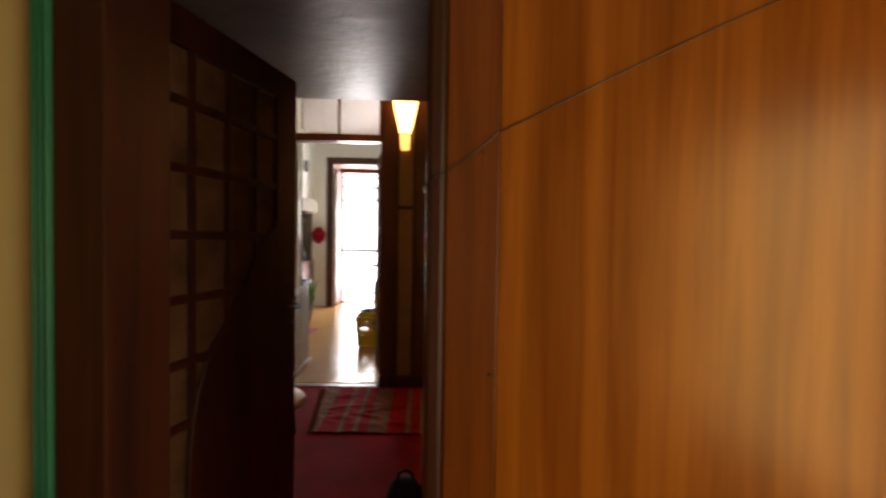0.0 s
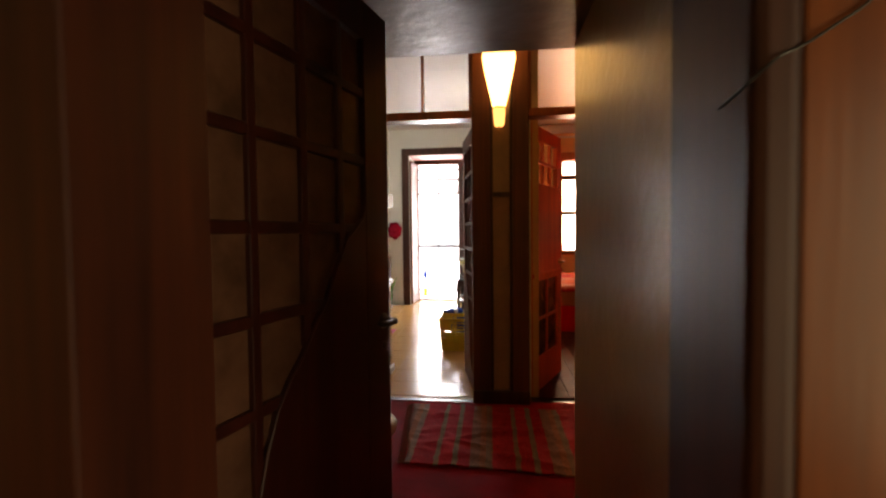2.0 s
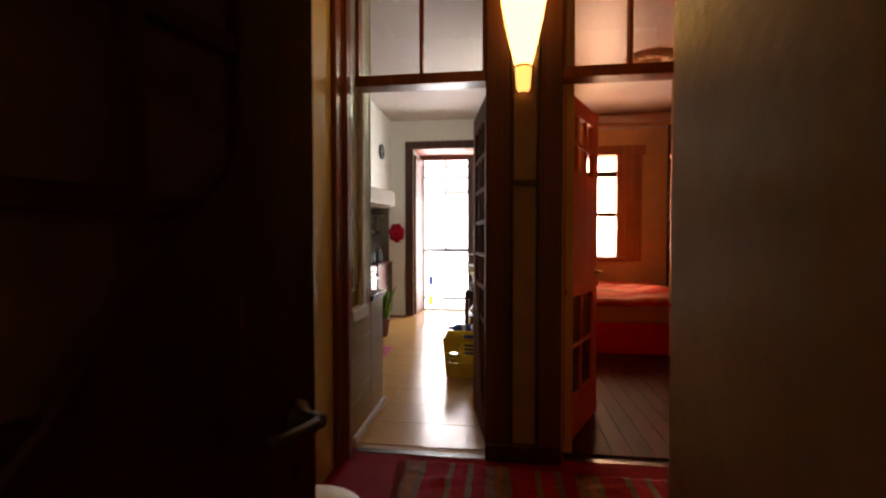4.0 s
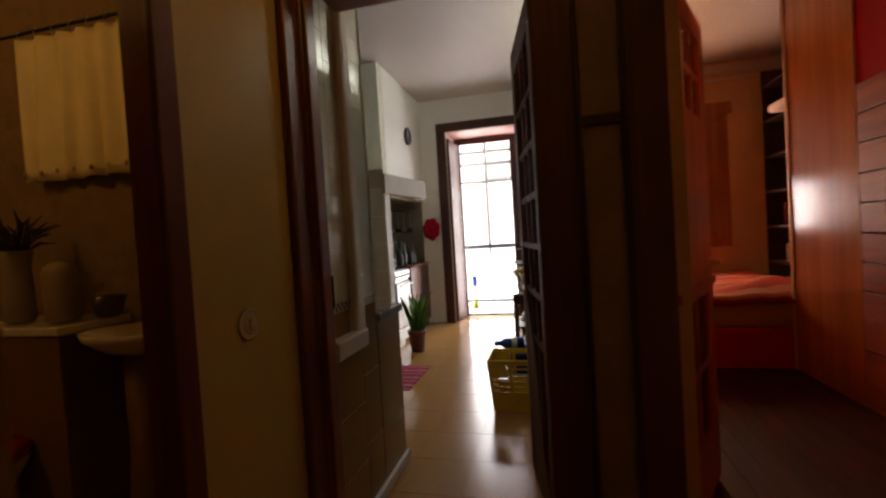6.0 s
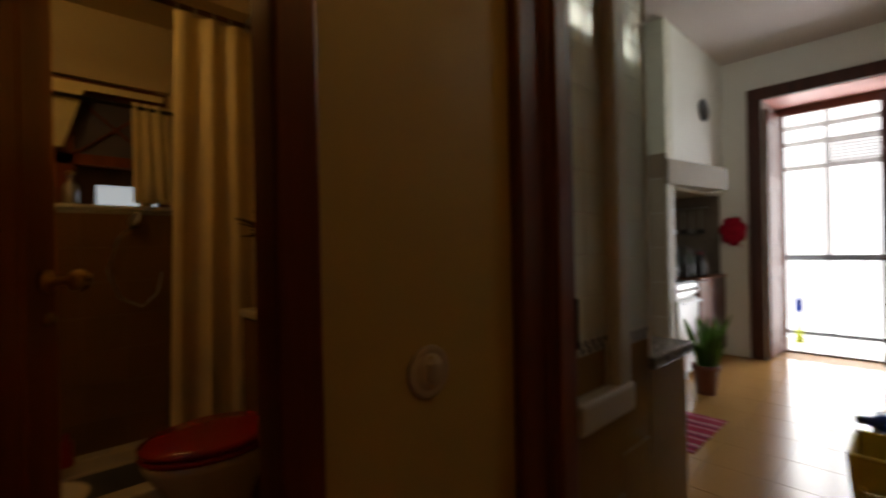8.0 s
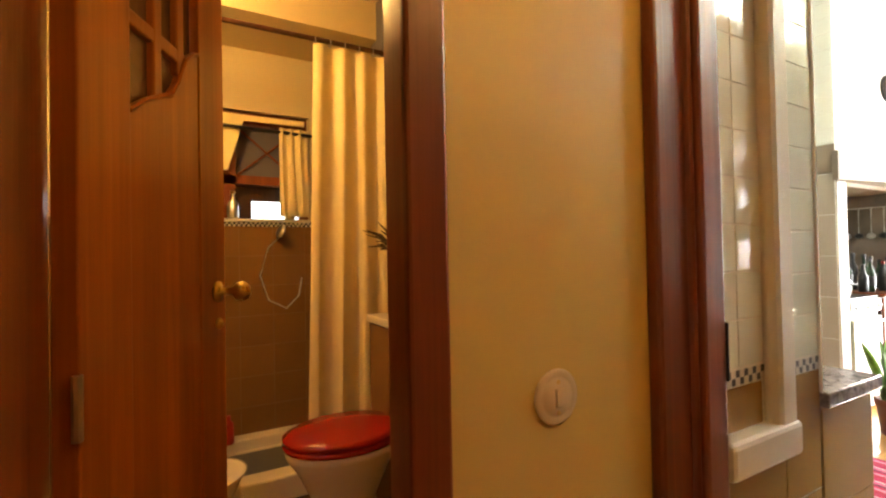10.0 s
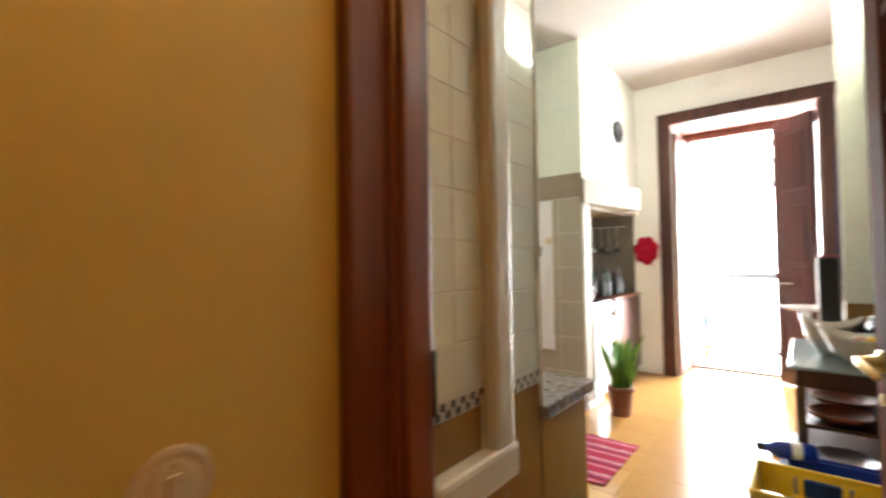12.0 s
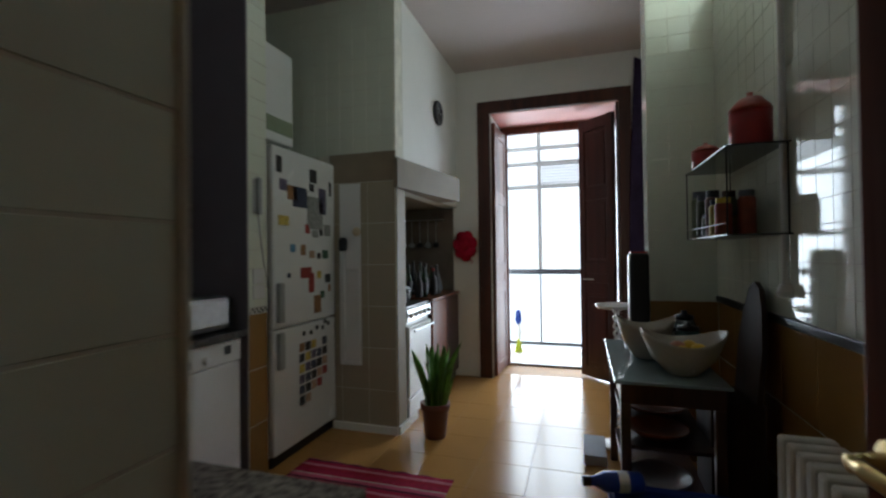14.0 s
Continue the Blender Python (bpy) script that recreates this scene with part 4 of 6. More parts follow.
part("cable", tube([(0.169, -2.90, 1.418), (0.167, -2.950, 1.425), (0.19, -2.960, 1.447), (0.215, -2.955, 1.458), (0.26, -2.952, 1.487), (0.333, -2.952, 1.55), (0.45, -2.951, 1.607), (0.6, -2.951, 1.685), (0.852, -2.951, 1.811), (1.3, -2.951, 2.02), (2.2, -2.951, 2.4)], 0.0016, 6), M_BLACK, cb)

# ---- kitchen ----
fr = thing("refrigerator", pose(-2.385, 2.665, 0), "tall white two-door refrigerator covered with magnets and pictures", "refrigerator")
part("body", bx(-0.60, -0.045, -0.345, 0.345, 0.03, 1.93, 0.012), M_APPL, fr)
up = part("upper_door", bx(-0.045, 0.0, -0.345, 0.345, 0.825, 1.93, 0.012), M_APPL, fr)
lo = part("lower_door", bx(-0.045, 0.0, -0.345, 0.345, 0.07, 0.815, 0.012), M_APPL, fr)
part("plinth", bx(-0.55, -0.03, -0.34, 0.34, 0.0, 0.06), M_BLACK, fr)
M_HAND = plain("grey_plastic_handle", (0.33, 0.34, 0.33), 0.4)
part("handle", bx(-0.001, 0.03, -0.325, -0.275, 0.86, 1.10, 0.008), M_HAND, up, "grey recessed handle")
part("handle", bx(-0.001, 0.03, -0.325, -0.275, 0.58, 0.80, 0.008), M_HAND, lo, "grey recessed handle")
tones = [(0.05, 0.06, 0.10), (0.35, 0.05, 0.04), (0.55, 0.42, 0.08), (0.03, 0.03, 0.03), (0.10, 0.25, 0.42), (0.30, 0.30, 0.28), (0.32, 0.16, 0.06), (0.12, 0.10, 0.16), (0.45, 0.30, 0.20), (0.06, 0.14, 0.08)]
MAGS = [plain("magnet_paint", c, 0.5, vary=0.3, scale=40) for c in tones]
# upper door: pictures and magnets (y along the door, height, width, height of the piece, tone)
for y, z, a, b, t in ((-0.29, 1.82, .05, .10, 3), (-0.25, 1.70, .07, .07, 7), (-0.16, 1.66, .10, .09, 6), (-0.08, 1.64, .15, .13, 0), (0.09, 1.55, .18, .22, 5), (0.18, 1.64, .09, .18, 7),
                      (0.07, 1.80, .08, .09, 3), (0.05, 1.72, .05, .05, 3), (0.28, 1.74, .03, .10, 3), (-0.25, 1.48, .10, .06, 2), (0.0, 1.44, .05, .06, 1), (0.16, 1.42, .04, .04, 3), (0.24, 1.44, .08, .08, 5),
                      (-0.16, 1.31, .05, .05, 4), (-0.05, 1.30, .05, .07, 6), (0.05, 1.27, .06, .05, 8), (0.13, 1.26, .04, .04, 3), (0.21, 1.27, .07, .06, 9), (-0.02, 1.15, .12, .07, 1), (0.04, 1.08, .06, .13, 1),
                      (0.13, 1.13, .05, .05, 2), (0.24, 1.10, .07, .06, 3), (0.26, 1.03, .03, .05, 6), (0.17, 0.99, .05, .05, 9), (0.11, 0.93, .08, .12, 6), (-0.20, 1.14, .03, .03, 0), (0.09, 1.41, .07, .05, 5)):
    part("magnet", bx(0.0, 0.004, y - a / 2, y + a / 2, z - b / 2, z + b / 2, 0.0015), MAGS[t], up)
for y, z in ((-0.05, 0.775), (0.03, 0.77), (0.10, 0.79), (0.17, 0.78), (0.24, 0.80), (0.2, 0.82)):
    part("magnet", bx(0.0, 0.004, y - 0.016, y + 0.016, z - 0.014 - 0.02, z + 0.014 - 0.02, 0.0015), MAGS[3], lo)
for j in range(6):
    for i in range(5):
        if (i, j) not in ((4, 5), (3, 5), (2, 5), (4, 4), (3, 0)):
            part("small_picture", bx(0.0, 0.003, -0.10 + i * 0.066, -0.045 + i * 0.066, 0.64 - j * 0.068, 0.695 - j * 0.068, 0.001), MAGS[(i * 3 + j * 7) % 4 + (6 if (i + j) % 3 == 0 else 0)], lo)

bo = thing("water_heater", pose(-2.52, 2.55, 2.0), "white wall boiler with a green-grey display above the refrigerator", "boiler")
part("case", bx(-0.481, 0.0, -0.16, 0.16, 0.0, 0.62, 0.012), M_APPL, bo)
part("control_strip", bx(0.0, 0.006, -0.15, 0.15, 0.06, 0.16, 0.003), plain("green_grey_display", (0.25, 0.30, 0.20), 0.4), bo)
part("flue", tube([(-0.15, 0, 0.60), (-0.15, 0, 0.72), (-0.25, 0.03, 0.78)], 0.05, 12), M_STEEL, bo)
ic = thing("intercom_phone", pose(-2.405, 2.20, 1.50), "white wall intercom handset with a hanging cord", "intercom")
part("base", bx(0.0, 0.02, -0.03, 0.035, 0.0, 0.20, 0.006), M_APPL, ic)
part("handset", bx(0.02, 0.05, -0.034, -0.004, -0.005, 0.205, 0.010), M_HAND, ic, "grey handset")
part("cord", tube([(0.03, -0.02, 0.0), (0.04, -0.015, -0.12), (0.035, 0.02, -0.28), (0.03, 0.05, -0.36), (0.02, 0.07, -0.42)], 0.005, 6), M_HAND, ic)
ou = thing("wall_outlets", pose(-2.405, 2.21, 1.02), "white double socket plate on the tiled column", "socket")
part("plate", bx(0.0, 0.010, -0.045, 0.05, 0.0, 0.08, 0.004), M_APPL, ou)
part("plate", bx(0.0, 0.010, -0.045, 0.05, 0.085, 0.17, 0.004), M_APPL, ou)

dw = thing("dishwasher", pose(-2.43, 1.80, 0), "white dishwasher under the dark granite counter", "dishwasher")
part("body", bx(-0.55, -0.03, -0.30, 0.30, 0.02, 0.82, 0.004), M_APPL, dw)
dd = part("door", bx(-0.03, 0.0, -0.298, 0.298, 0.10, 0.70, 0.006), M_APPL, dw)
cp = part("control_panel", bx(-0.03, 0.004, -0.298, 0.298, 0.705, 0.82, 0.005), M_APPL, dw)
part("grip", bx(0.002, 0.02, -0.20, -0.03, 0.725, 0.765, 0.008), M_HAND, cp, "grey grip")
part("knob", turned(spin([(0.020, 0), (0.018, 0.016), (0.006, 0.018)], 16), pose(0.004, 0.06, 0.745, 0, 90, 0)), M_APPL, cp)
part("display", bx(0.003, 0.007, 0.18, 0.225, 0.75, 0.795, 0.002), M_BLACK, cp)
ct = thing("kitchen_counter", pose(-2.7, 1.45, 0.825), "dark speckled granite counter against the grey wall", "counter")
part("worktop", bx(-0.30, 0.30, -0.65, 0.675, 0.0, 0.04, 0.006), plain("dark_granite", (0.055, 0.050, 0.048), 0.2, vary=0.8, scale=60), ct)
cu = thing("base_cabinet", pose(-2.45, 1.14, 0), "brown wooden base cabinet under the counter", "cabinet")
part("body", bx(-0.53, 0.0, -0.34, 0.34, 0.0, 0.82, 0.004), M_DARK, cu)
part("door", bx(0.0, 0.02, -0.33, 0.33, 0.1, 0.8, 0.004), M_JAMB, cu)
to = thing("toaster", pose(-2.54, 1.92, 0.865), "brushed steel toaster on the dark counter", "toaster")
part("shell", bx(-0.09, 0.09, -0.15, 0.14, 0.01, 0.19, 0.03), M_STEEL, to)
part("end_cap", bx(-0.085, 0.085, 0.135, 0.16, 0.01, 0.18, 0.02), M_BLACK, to)
part("slot", bx(-0.05, -0.02, -0.12, 0.11, 0.188, 0.193), M_BLACK, to)
part("slot", bx(0.02, 0.05, -0.12, 0.11, 0.188, 0.193), M_BLACK, to)
part("lever", bx(-0.02, 0.02, 0.16, 0.18, 0.10, 0.125, 0.004), M_STEEL, to)
ke = thing("jug", pose(-2.60, 1.64, 0.865), "white ceramic jug beside the toaster", "jug")
part("body", spin([(0.05, 0), (0.06, 0.02), (0.062, 0.12), (0.05, 0.17), (0.055, 0.19), (0.05, 0.19)], 20), M_PORC, ke, "", True)
part("handle", tube([(0.06, 0, 0.15), (0.10, 0, 0.14), (0.105, 0, 0.08), (0.06, 0, 0.04)], 0.009, 8), M_PORC, ke)
M_BOTTLE = plain("dark_green_glass", (0.02, 0.04, 0.02), 0.08, vary=0.2)
M_RED = plain("red_enamel", (0.33, 0.008, 0.009), 0.35, vary=0.12)
M_LABEL = plain("paper_label", (0.55, 0.52, 0.30), 0.7)
for z in (1.40, 1.545, 1.80, 2.20):
    sh = thing("wall_shelf", pose(-2.86, 1.93, z), "narrow dark wall shelf above the counter", "shelf", "shelves above the counter")
    part("board", bx(-0.14, 0.10, -0.28, 0.18, 0.0, 0.02, 0.003), M_DARK, sh)
    part("bracket", bx(-0.14, -0.12, -0.05, -0.03, -0.10, 0.0), M_STEEL, sh)
for z, mt, h in ((1.4205, M_RED, 0.11), (1.4205, M_RED, 0.115), (1.8205, M_RED, 0.10), (2.2205, M_RED, 0.08)):
    c = thing("red_tin", pose(-2.84, 2.05 if h != 0.115 else 1.93, z), "red enamel storage tin on the shelf", "tin", "red tins")
    part("body", spin([(0.045, 0), (0.048, 0.005), (0.048, h - 0.02), (0.045, h - 0.015)], 18), mt, c, "", True)
    part("lid", spin([(0.049, h - 0.02), (0.049, h - 0.004), (0.01, h)], 18), mt, c)


def bottle(x, y, z, h, mat, label, cap=None, paper=M_LABEL):
    b = thing("bottle", pose(x, y, z), label, "bottle", "kitchen bottles")
    part("glass", spin([(0.03, 0), (0.034, 0.01), (0.034, h * 0.58), (0.013, h * 0.78), (0.012, h * 0.95), (0.013, h)], 14), mat, b, "", True)
    part("label", spin([(0.0347, h * 0.18), (0.0347, h * 0.5)], 14), paper, b)
    part("cap", spin([(0.0145, h * 0.93), (0.0145, h * 1.02), (0.004, h * 1.025)], 12), cap or M_BLACK, b)


bottle(-2.83, 2.06, 1.5655, 0.22, M_BOTTLE, "dark wine bottle with a pale label on the shelf")

ov = thing("stove", pose(-1.90, 3.43, 0), "white enamel stove with a steel control rail", "stove")
part("body", bx(-0.58, 0.0, -0.26, 0.26, 0.03, 0.855, 0.006), M_APPL, ov)
part("hob", bx(-0.58, 0.01, -0.26, 0.26, 0.855, 0.875, 0.005), M_BLACK, ov)
od = part("oven_door", bx(0.0, 0.028, -0.25, 0.25, 0.20, 0.72, 0.008), M_APPL, ov)
part("handle_bar", tube([(0.06, -0.22, 0.69), (0.06, 0.22, 0.69)], 0.009, 8), M_STEEL, od)
cpn = part("control_rail", bx(0.0, 0.02, -0.26, 0.26, 0.755, 0.85, 0.006), M_STEEL, ov)
for k in range(5):
    part("knob", turned(spin([(0.018, 0), (0.016, 0.022), (0.005, 0.024)], 12), pose(0.02, -0.20 + k * 0.1, 0.80, 0, 90, 0)), M_APPL, cpn)
part("drawer", bx(0.0, 0.024, -0.25, 0.25, 0.05, 0.185, 0.006), M_APPL, ov)
for k, (x, y, rr, h) in enumerate(((-0.15, -0.12, 0.10, 0.12), (-0.40, -0.10, 0.09, 0.16), (-0.2, 0.13, 0.085, 0.10))):
    p = thing("cooking_pot", pose(-1.90 + x, 3.43 + y, 0.876), "dark cooking pot on the stove", "pot", "pots on the stove")
    part("body", spin([(rr * 0.95, 0), (rr, 0.01), (rr, h), (rr * 0.97, h)], 20), M_BLACK, p, "", True)
    part("lid", spin([(rr * 1.02, h), (rr * 0.9, h + 0.015), (0.015, h + 0.03), (0.015, h + 0.05), (0.002, h + 0.052)], 20), M_STEEL if k else M_BLACK, p, "", True)
    part("handle", tube([(rr, 0.02, h * 0.8), (rr + 0.03, 0.02, h * 0.82), (rr + 0.03, -0.02, h * 0.82), (rr, -0.02, h * 0.8)], 0.006, 6), M_BLACK, p)
cb2 = thing("corner_cabinet", pose(-1.885, 4.12, 0), "reddish-brown wooden cabinet beside the stove", "cabinet")
part("body", bx(-0.60, 0.0, -0.42, 0.42, 0.08, 0.86, 0.004), M_DOOR, cb2)
part("side_panel", bx(0.0, 0.018, -0.41, 0.0, 0.10, 0.85, 0.004), M_JAMB, cb2)
part("side_panel", bx(0.0, 0.018, 0.006, 0.41, 0.10, 0.85, 0.004), M_DOOR, cb2)
part("worktop", bx(-0.62, 0.03, -0.425, 0.425, 0.86, 0.885, 0.006), M_JAMB, cb2)
part("plinth", bx(-0.58, -0.02, -0.42, 0.42, 0.0, 0.08), M_BLACK, cb2)
for x, y, h, mt in ((-1.98, 3.82, 0.26, M_BOTTLE), (-2.05, 3.92, 0.30, M_BOTTLE), (-1.96, 4.02, 0.24, M_BLACK), (-2.07, 4.12, 0.28, M_BOTTLE), (-1.97, 4.20, 0.20, M_DARK), (-2.0, 3.74, 0.22, M_BLACK), (-2.12, 3.80, 0.28, M_BOTTLE), (-1.96, 4.11, 0.27, M_BLACK), (-2.06, 4.26, 0.25, M_BOTTLE), (-2.15, 4.0, 0.31, M_BLACK)):
    bottle(x, y, 0.886, h, mt, "dark oil bottle on the cabinet beside the stove", M_RED if h == 0.24 else None, M_BLACK)
ra = thing("utensil_rail", pose(-2.30, 4.545, 1.62), "steel rail with hanging kitchen utensils", "utensils")
part("rail", tube([(-0.22, 0, 0), (0.28, 0, 0)], 0.006, 8), M_STEEL, ra)
for k in range(5):
    x = -0.16 + k * 0.09
    part("utensil", tube([(x, 0, 0), (x, -0.01, -0.06), (x, -0.01, -0.24)], 0.005, 6), M_STEEL, ra)
    part("utensil_head", spin([(0.01, 0), (0.032, 0.012), (0.034, 0.03), (0.02, 0.05), (0.004, 0.055)], 12, None, x, -0.015), M_STEEL if k % 2 else M_BLACK, ra).location = (0, 0, -0.29)
fl = thing("red_potholder", pose(-1.80, 4.595, 1.345) @ Matrix.Diagonal((1.2, 1.2, 1.4, 1)), "crimson flower-shaped cloth potholder on the white wall", "potholder")
M_CRIM = plain("crimson_cloth", (0.36, 0.008, 0.03), 0.9, vary=0.2, scale=30, bump=0.5, fine=120)
for k in range(7):
    a = k * 2 * math.pi / 7 + 0.3
    part("petal", turned(spin([(0.012, 0), (0.045, 0.004), (0.05, 0.014), (0.035, 0.024), (0.005, 0.028)], 14), pose(0.062 * math.cos(a), 0.0, 0.066 * math.sin(a), 90 + random.uniform(-12, 12), random.uniform(-12, 12), 0)), M_CRIM, fl, "", True)
part("centre", turned(spin([(0.05, 0), (0.055, 0.012), (0.03, 0.03), (0.004, 0.035)], 16), pose(0, 0, 0, 90)), M_CRIM, fl, "", True)
part("loop", tube([(0.04, -0.004, -0.09), (0.06, -0.004, -0.12), (0.05, -0.004, -0.135)], 0.003, 6), M_CRIM, fl)
ck = thing("wall_clock", pose(-1.888, 3.95, 2.54), "small round dark-rimmed wall clock", "clock")
q = pose(0, 0, 0, 0, 90, 0)
part("rim", turned(spin([(0.10, 0), (0.11, 0.006), (0.11, 0.025), (0.10, 0.03), (0.092, 0.022)], 32), q), M_BLACK, ck, "", True)
part("face", turned(spin([(0.092, 0.018), (0.092, 0.021)], 32), q), plain("dull_grey_face", (0.16, 0.17, 0.18), 0.4), ck)
part("hour_hand", bx(0.0225, 0.024, -0.003, 0.003, 0.0, 0.05), M_APPL, ck)
part("minute_hand", bx(0.0245, 0.026, 0.0, 0.07, -0.002, 0.002), M_APPL, ck)
pn = thing("pipe_panel", pose(-2.25, 3.0, 0.49), "white recessed panel with water taps and a pipe", "panel")
part("board", bx(-0.085, 0.085, -0.008, 0.0, 0.0, 1.29, 0.003), M_APPL, pn)
for x in (-0.07, 0.07):
    part("frame", bx(x - 0.012, x + 0.012, -0.022, -0.006, 0.0, 0.68, 0.004), M_APPL, pn)
part("frame", bx(-0.08, 0.09, -0.022, -0.006, -0.02, 0.006, 0.004), M_APPL, pn)
part("frame", bx(-0.08, 0.08, -0.022, -0.006, 0.66, 0.69, 0.004), M_APPL, pn)
part("pipe", tube([(-0.04, -0.03, 0.02), (-0.04, -0.03, 0.86)], 0.012, 10), M_APPL, pn)
part("valve", spin([(0.02, 0), (0.032, 0.02), (0.032, 0.08), (0.02, 0.10)], 14, None, -0.04, -0.04), M_BLACK, pn).location = (0, 0, 0.80)
part("knob", turned(spin([(0.03, 0), (0.034, 0.012), (0.02, 0.02)], 16), pose(0.06, -0.008, 0.94, 90)), M_PORC, pn)

# snake plant
pl = thing("snake_plant", pose(-1.63, 3.045, 0), "potted snake plant with upright green leaves", "plant")
M_TERRA = plain("brown_terracotta", (0.16, 0.055, 0.035), 0.55, vary=0.15, scale=9)
part("pot", spin([(0.068, 0), (0.072, 0.01), (0.092, 0.19), (0.102, 0.195), (0.104, 0.235), (0.092, 0.238), (0.086, 0.215), (0.0, 0.21)], 32), M_TERRA, pl, "", True)
M_LEAF = plain("snake_plant_leaf", (0.12, 0.27, 0.04), 0.4, vary=0.5, scale=16, bump=0.1)
random.seed(5)
for k in range(30):
    a, rr = random.uniform(0, 6.28), random.uniform(0.0, 0.07)
    h, wd = random.uniform(0.20, 0.47), random.uniform(0.020, 0.032)
    lean, tw = random.uniform(0.05, 0.38), random.uniform(0, 3.1)
    bm = bmesh.new()
    rows = []
    for i in range(7):
        f = i / 6
        ww = wd * (0.55 + 0.9 * f - 1.42 * f ** 4) if f < 1 else 0.001
        c = Vector((rr * math.cos(a) + lean * h * f ** 1.6 * math.cos(a), rr * math.sin(a) + lean * h * f ** 1.6 * math.sin(a), 0.205 + h * f))
        t2 = tw + 0.5 * f
        d1, d2 = Vector((math.cos(t2), math.sin(t2), 0)), Vector((-math.sin(t2), math.cos(t2), 0))
        rows.append([bm.verts.new(c - d1 * ww), bm.verts.new(c + d2 * (ww * 0.35)), bm.verts.new(c + d1 * ww), bm.verts.new(c + d2 * (ww * 0.22))])
    for r1, r2 in zip(rows, rows[1:]):
        for q in range(4):
            bm.faces.new((r1[q], r1[(q + 1) % 4], r2[(q + 1) % 4], r2[q]))
    part("leaf", bm, M_LEAF, pl, "", True)

# kitchen rag rug
M_RAG = stripes("pink_rag_rug", [(0.0, (0.40, 0.018, 0.05)), (0.18, (0.62, 0.22, 0.28)), (0.30, (0.40, 0.015, 0.06)), (0.45, (0.12, 0.015, 0.04)), (0.55, (0.55, 0.10, 0.18)), (0.70, (0.60, 0.45, 0.42)), (0.76, (0.42, 0.02, 0.07))], 1, 0.20, blotch=0.3)
bm = bmesh.new()
grid = [[bm.verts.new((-2.28 + 0.94 * i / 40, 1.84 + 0.67 * j / 24 - 0.02 * i / 40 + 0.006 * math.sin(i), 0.006 + 0.005 * max(0, noise.noise((i * 0.35, j * 0.5, 3))))) for i in range(41)] for j in range(25)]
for a, b in zip(grid, grid[1:]):
    for i in range(40):
        bm.faces.new((a[i], a[i + 1], b[i + 1], b[i]))
r = part("rag_rug", bm, M_RAG, None, "", True)
r.modifiers.new("thickness", "SOLIDIFY").thickness = 0.008
tagged(r, "pink and crimson striped rag rug on the tiles", "rug")

# yellow crate
M_YEL = plain("yellow_plastic", (0.72, 0.50, 0.03), 0.35, vary=0.08, scale=6)
cr = thing("plastic_crate", pose(-0.41, 1.60, 0) @ Matrix.Diagonal((1, 1, 0.84, 1)), "yellow slotted plastic crate on the kitchen floor", "crate")


def crate_side(l, top, flare, m):
    """One slotted side along x, its foot on y = 0, leaning outwards: slats and uprights."""
    n = max(3, int(l / 0.11))
    cells = [(-l / 2, l / 2, 0.0045, z0, z1) for z0, z1 in ((0.0, 0.16), (0.19, 0.205), (0.235, 0.25), (0.28, 0.295), (0.385, top))]
    cells += [(-l / 2 + l * k / n - 0.01, -l / 2 + l * k / n + 0.01, 0.005, 0.0, top) for k in range(n + 1)]
    cells += [(-l / 2, -l * 0.22, 0.0047, 0.29, 0.39), (l * 0.22, l / 2, 0.0047, 0.29, 0.39)]
    for x0, x1, t, z0, z1 in cells:
        bm = bx(x0, x1, -t, t, z0, z1)
        for v in bm.verts:
            f = v.co.z / top
            v.co.x *= 1 + flare * f
            v.co.y -= 0.03 * f
        part("slat", turned(bm, m), M_YEL, cr)


for ang, l, off in ((0, 0.38, -0.13), (180, 0.38, -0.13), (90, 0.26, -0.19), (270, 0.26, -0.19)):
    crate_side(l, 0.42, 0.16, pose(0, 0, 0, 0, 0, ang) @ pose(0, off, 0))
part("bottom", bx(-0.19, 0.19, -0.13, 0.13, 0.0, 0.012), M_YEL, cr)
rim = [(-0.222, -0.162, 0.42), (0.222, -0.162, 0.42), (0.222, 0.162, 0.42), (-0.222, 0.162, 0.42), (-0.222, -0.162, 0.42)]
part("rim", tube(rim, 0.011, 8), M_YEL, cr)
M_BLUE = plain("blue_plastic", (0.012, 0.05, 0.35), 0.35, vary=0.15)
du = thing("blue_tub", pose(-0.33, 1.96, 0), "low rectangular blue plastic tub behind the yellow crate", "tub")
part("bottom", bx(-0.19, 0.19, -0.12, 0.12, 0.0, 0.015, 0.004), M_BLUE, du)
for x0, x1, y0, y1 in ((-0.20, 0.20, -0.135, -0.12), (-0.20, 0.20, 0.12, 0.135), (-0.215, -0.20, -0.135, 0.135), (0.20, 0.215, -0.135, 0.135)):
    part("side", bx(x0, x1, y0, y1, 0.0, 0.29, 0.004), M_BLUE, du)
part("rim", tube([(-0.22, -0.14, 0.29), (0.22, -0.14, 0.29), (0.22, 0.14, 0.29), (-0.22, 0.14, 0.29), (-0.22, -0.14, 0.29)], 0.011, 8), M_BLUE, du)
# block added so the inside reads dark; the darkness is put into its colour
part("tub_inside_dark", bx(-0.19, 0.19, -0.115, 0.115, 0.015, 0.24, 0.03), plain("near_black_tub_inside", (0.012, 0.012, 0.016), 0.9, vary=0.3, scale=12, bump=0.5), du, "near-black block added to darken the inside of the tub")
sc = thing("plastic_bottle", pose(-0.50, 2.03, 0.298, 0, 0, 12), "blue and white plastic bottle lying across the tub rim", "bottle")
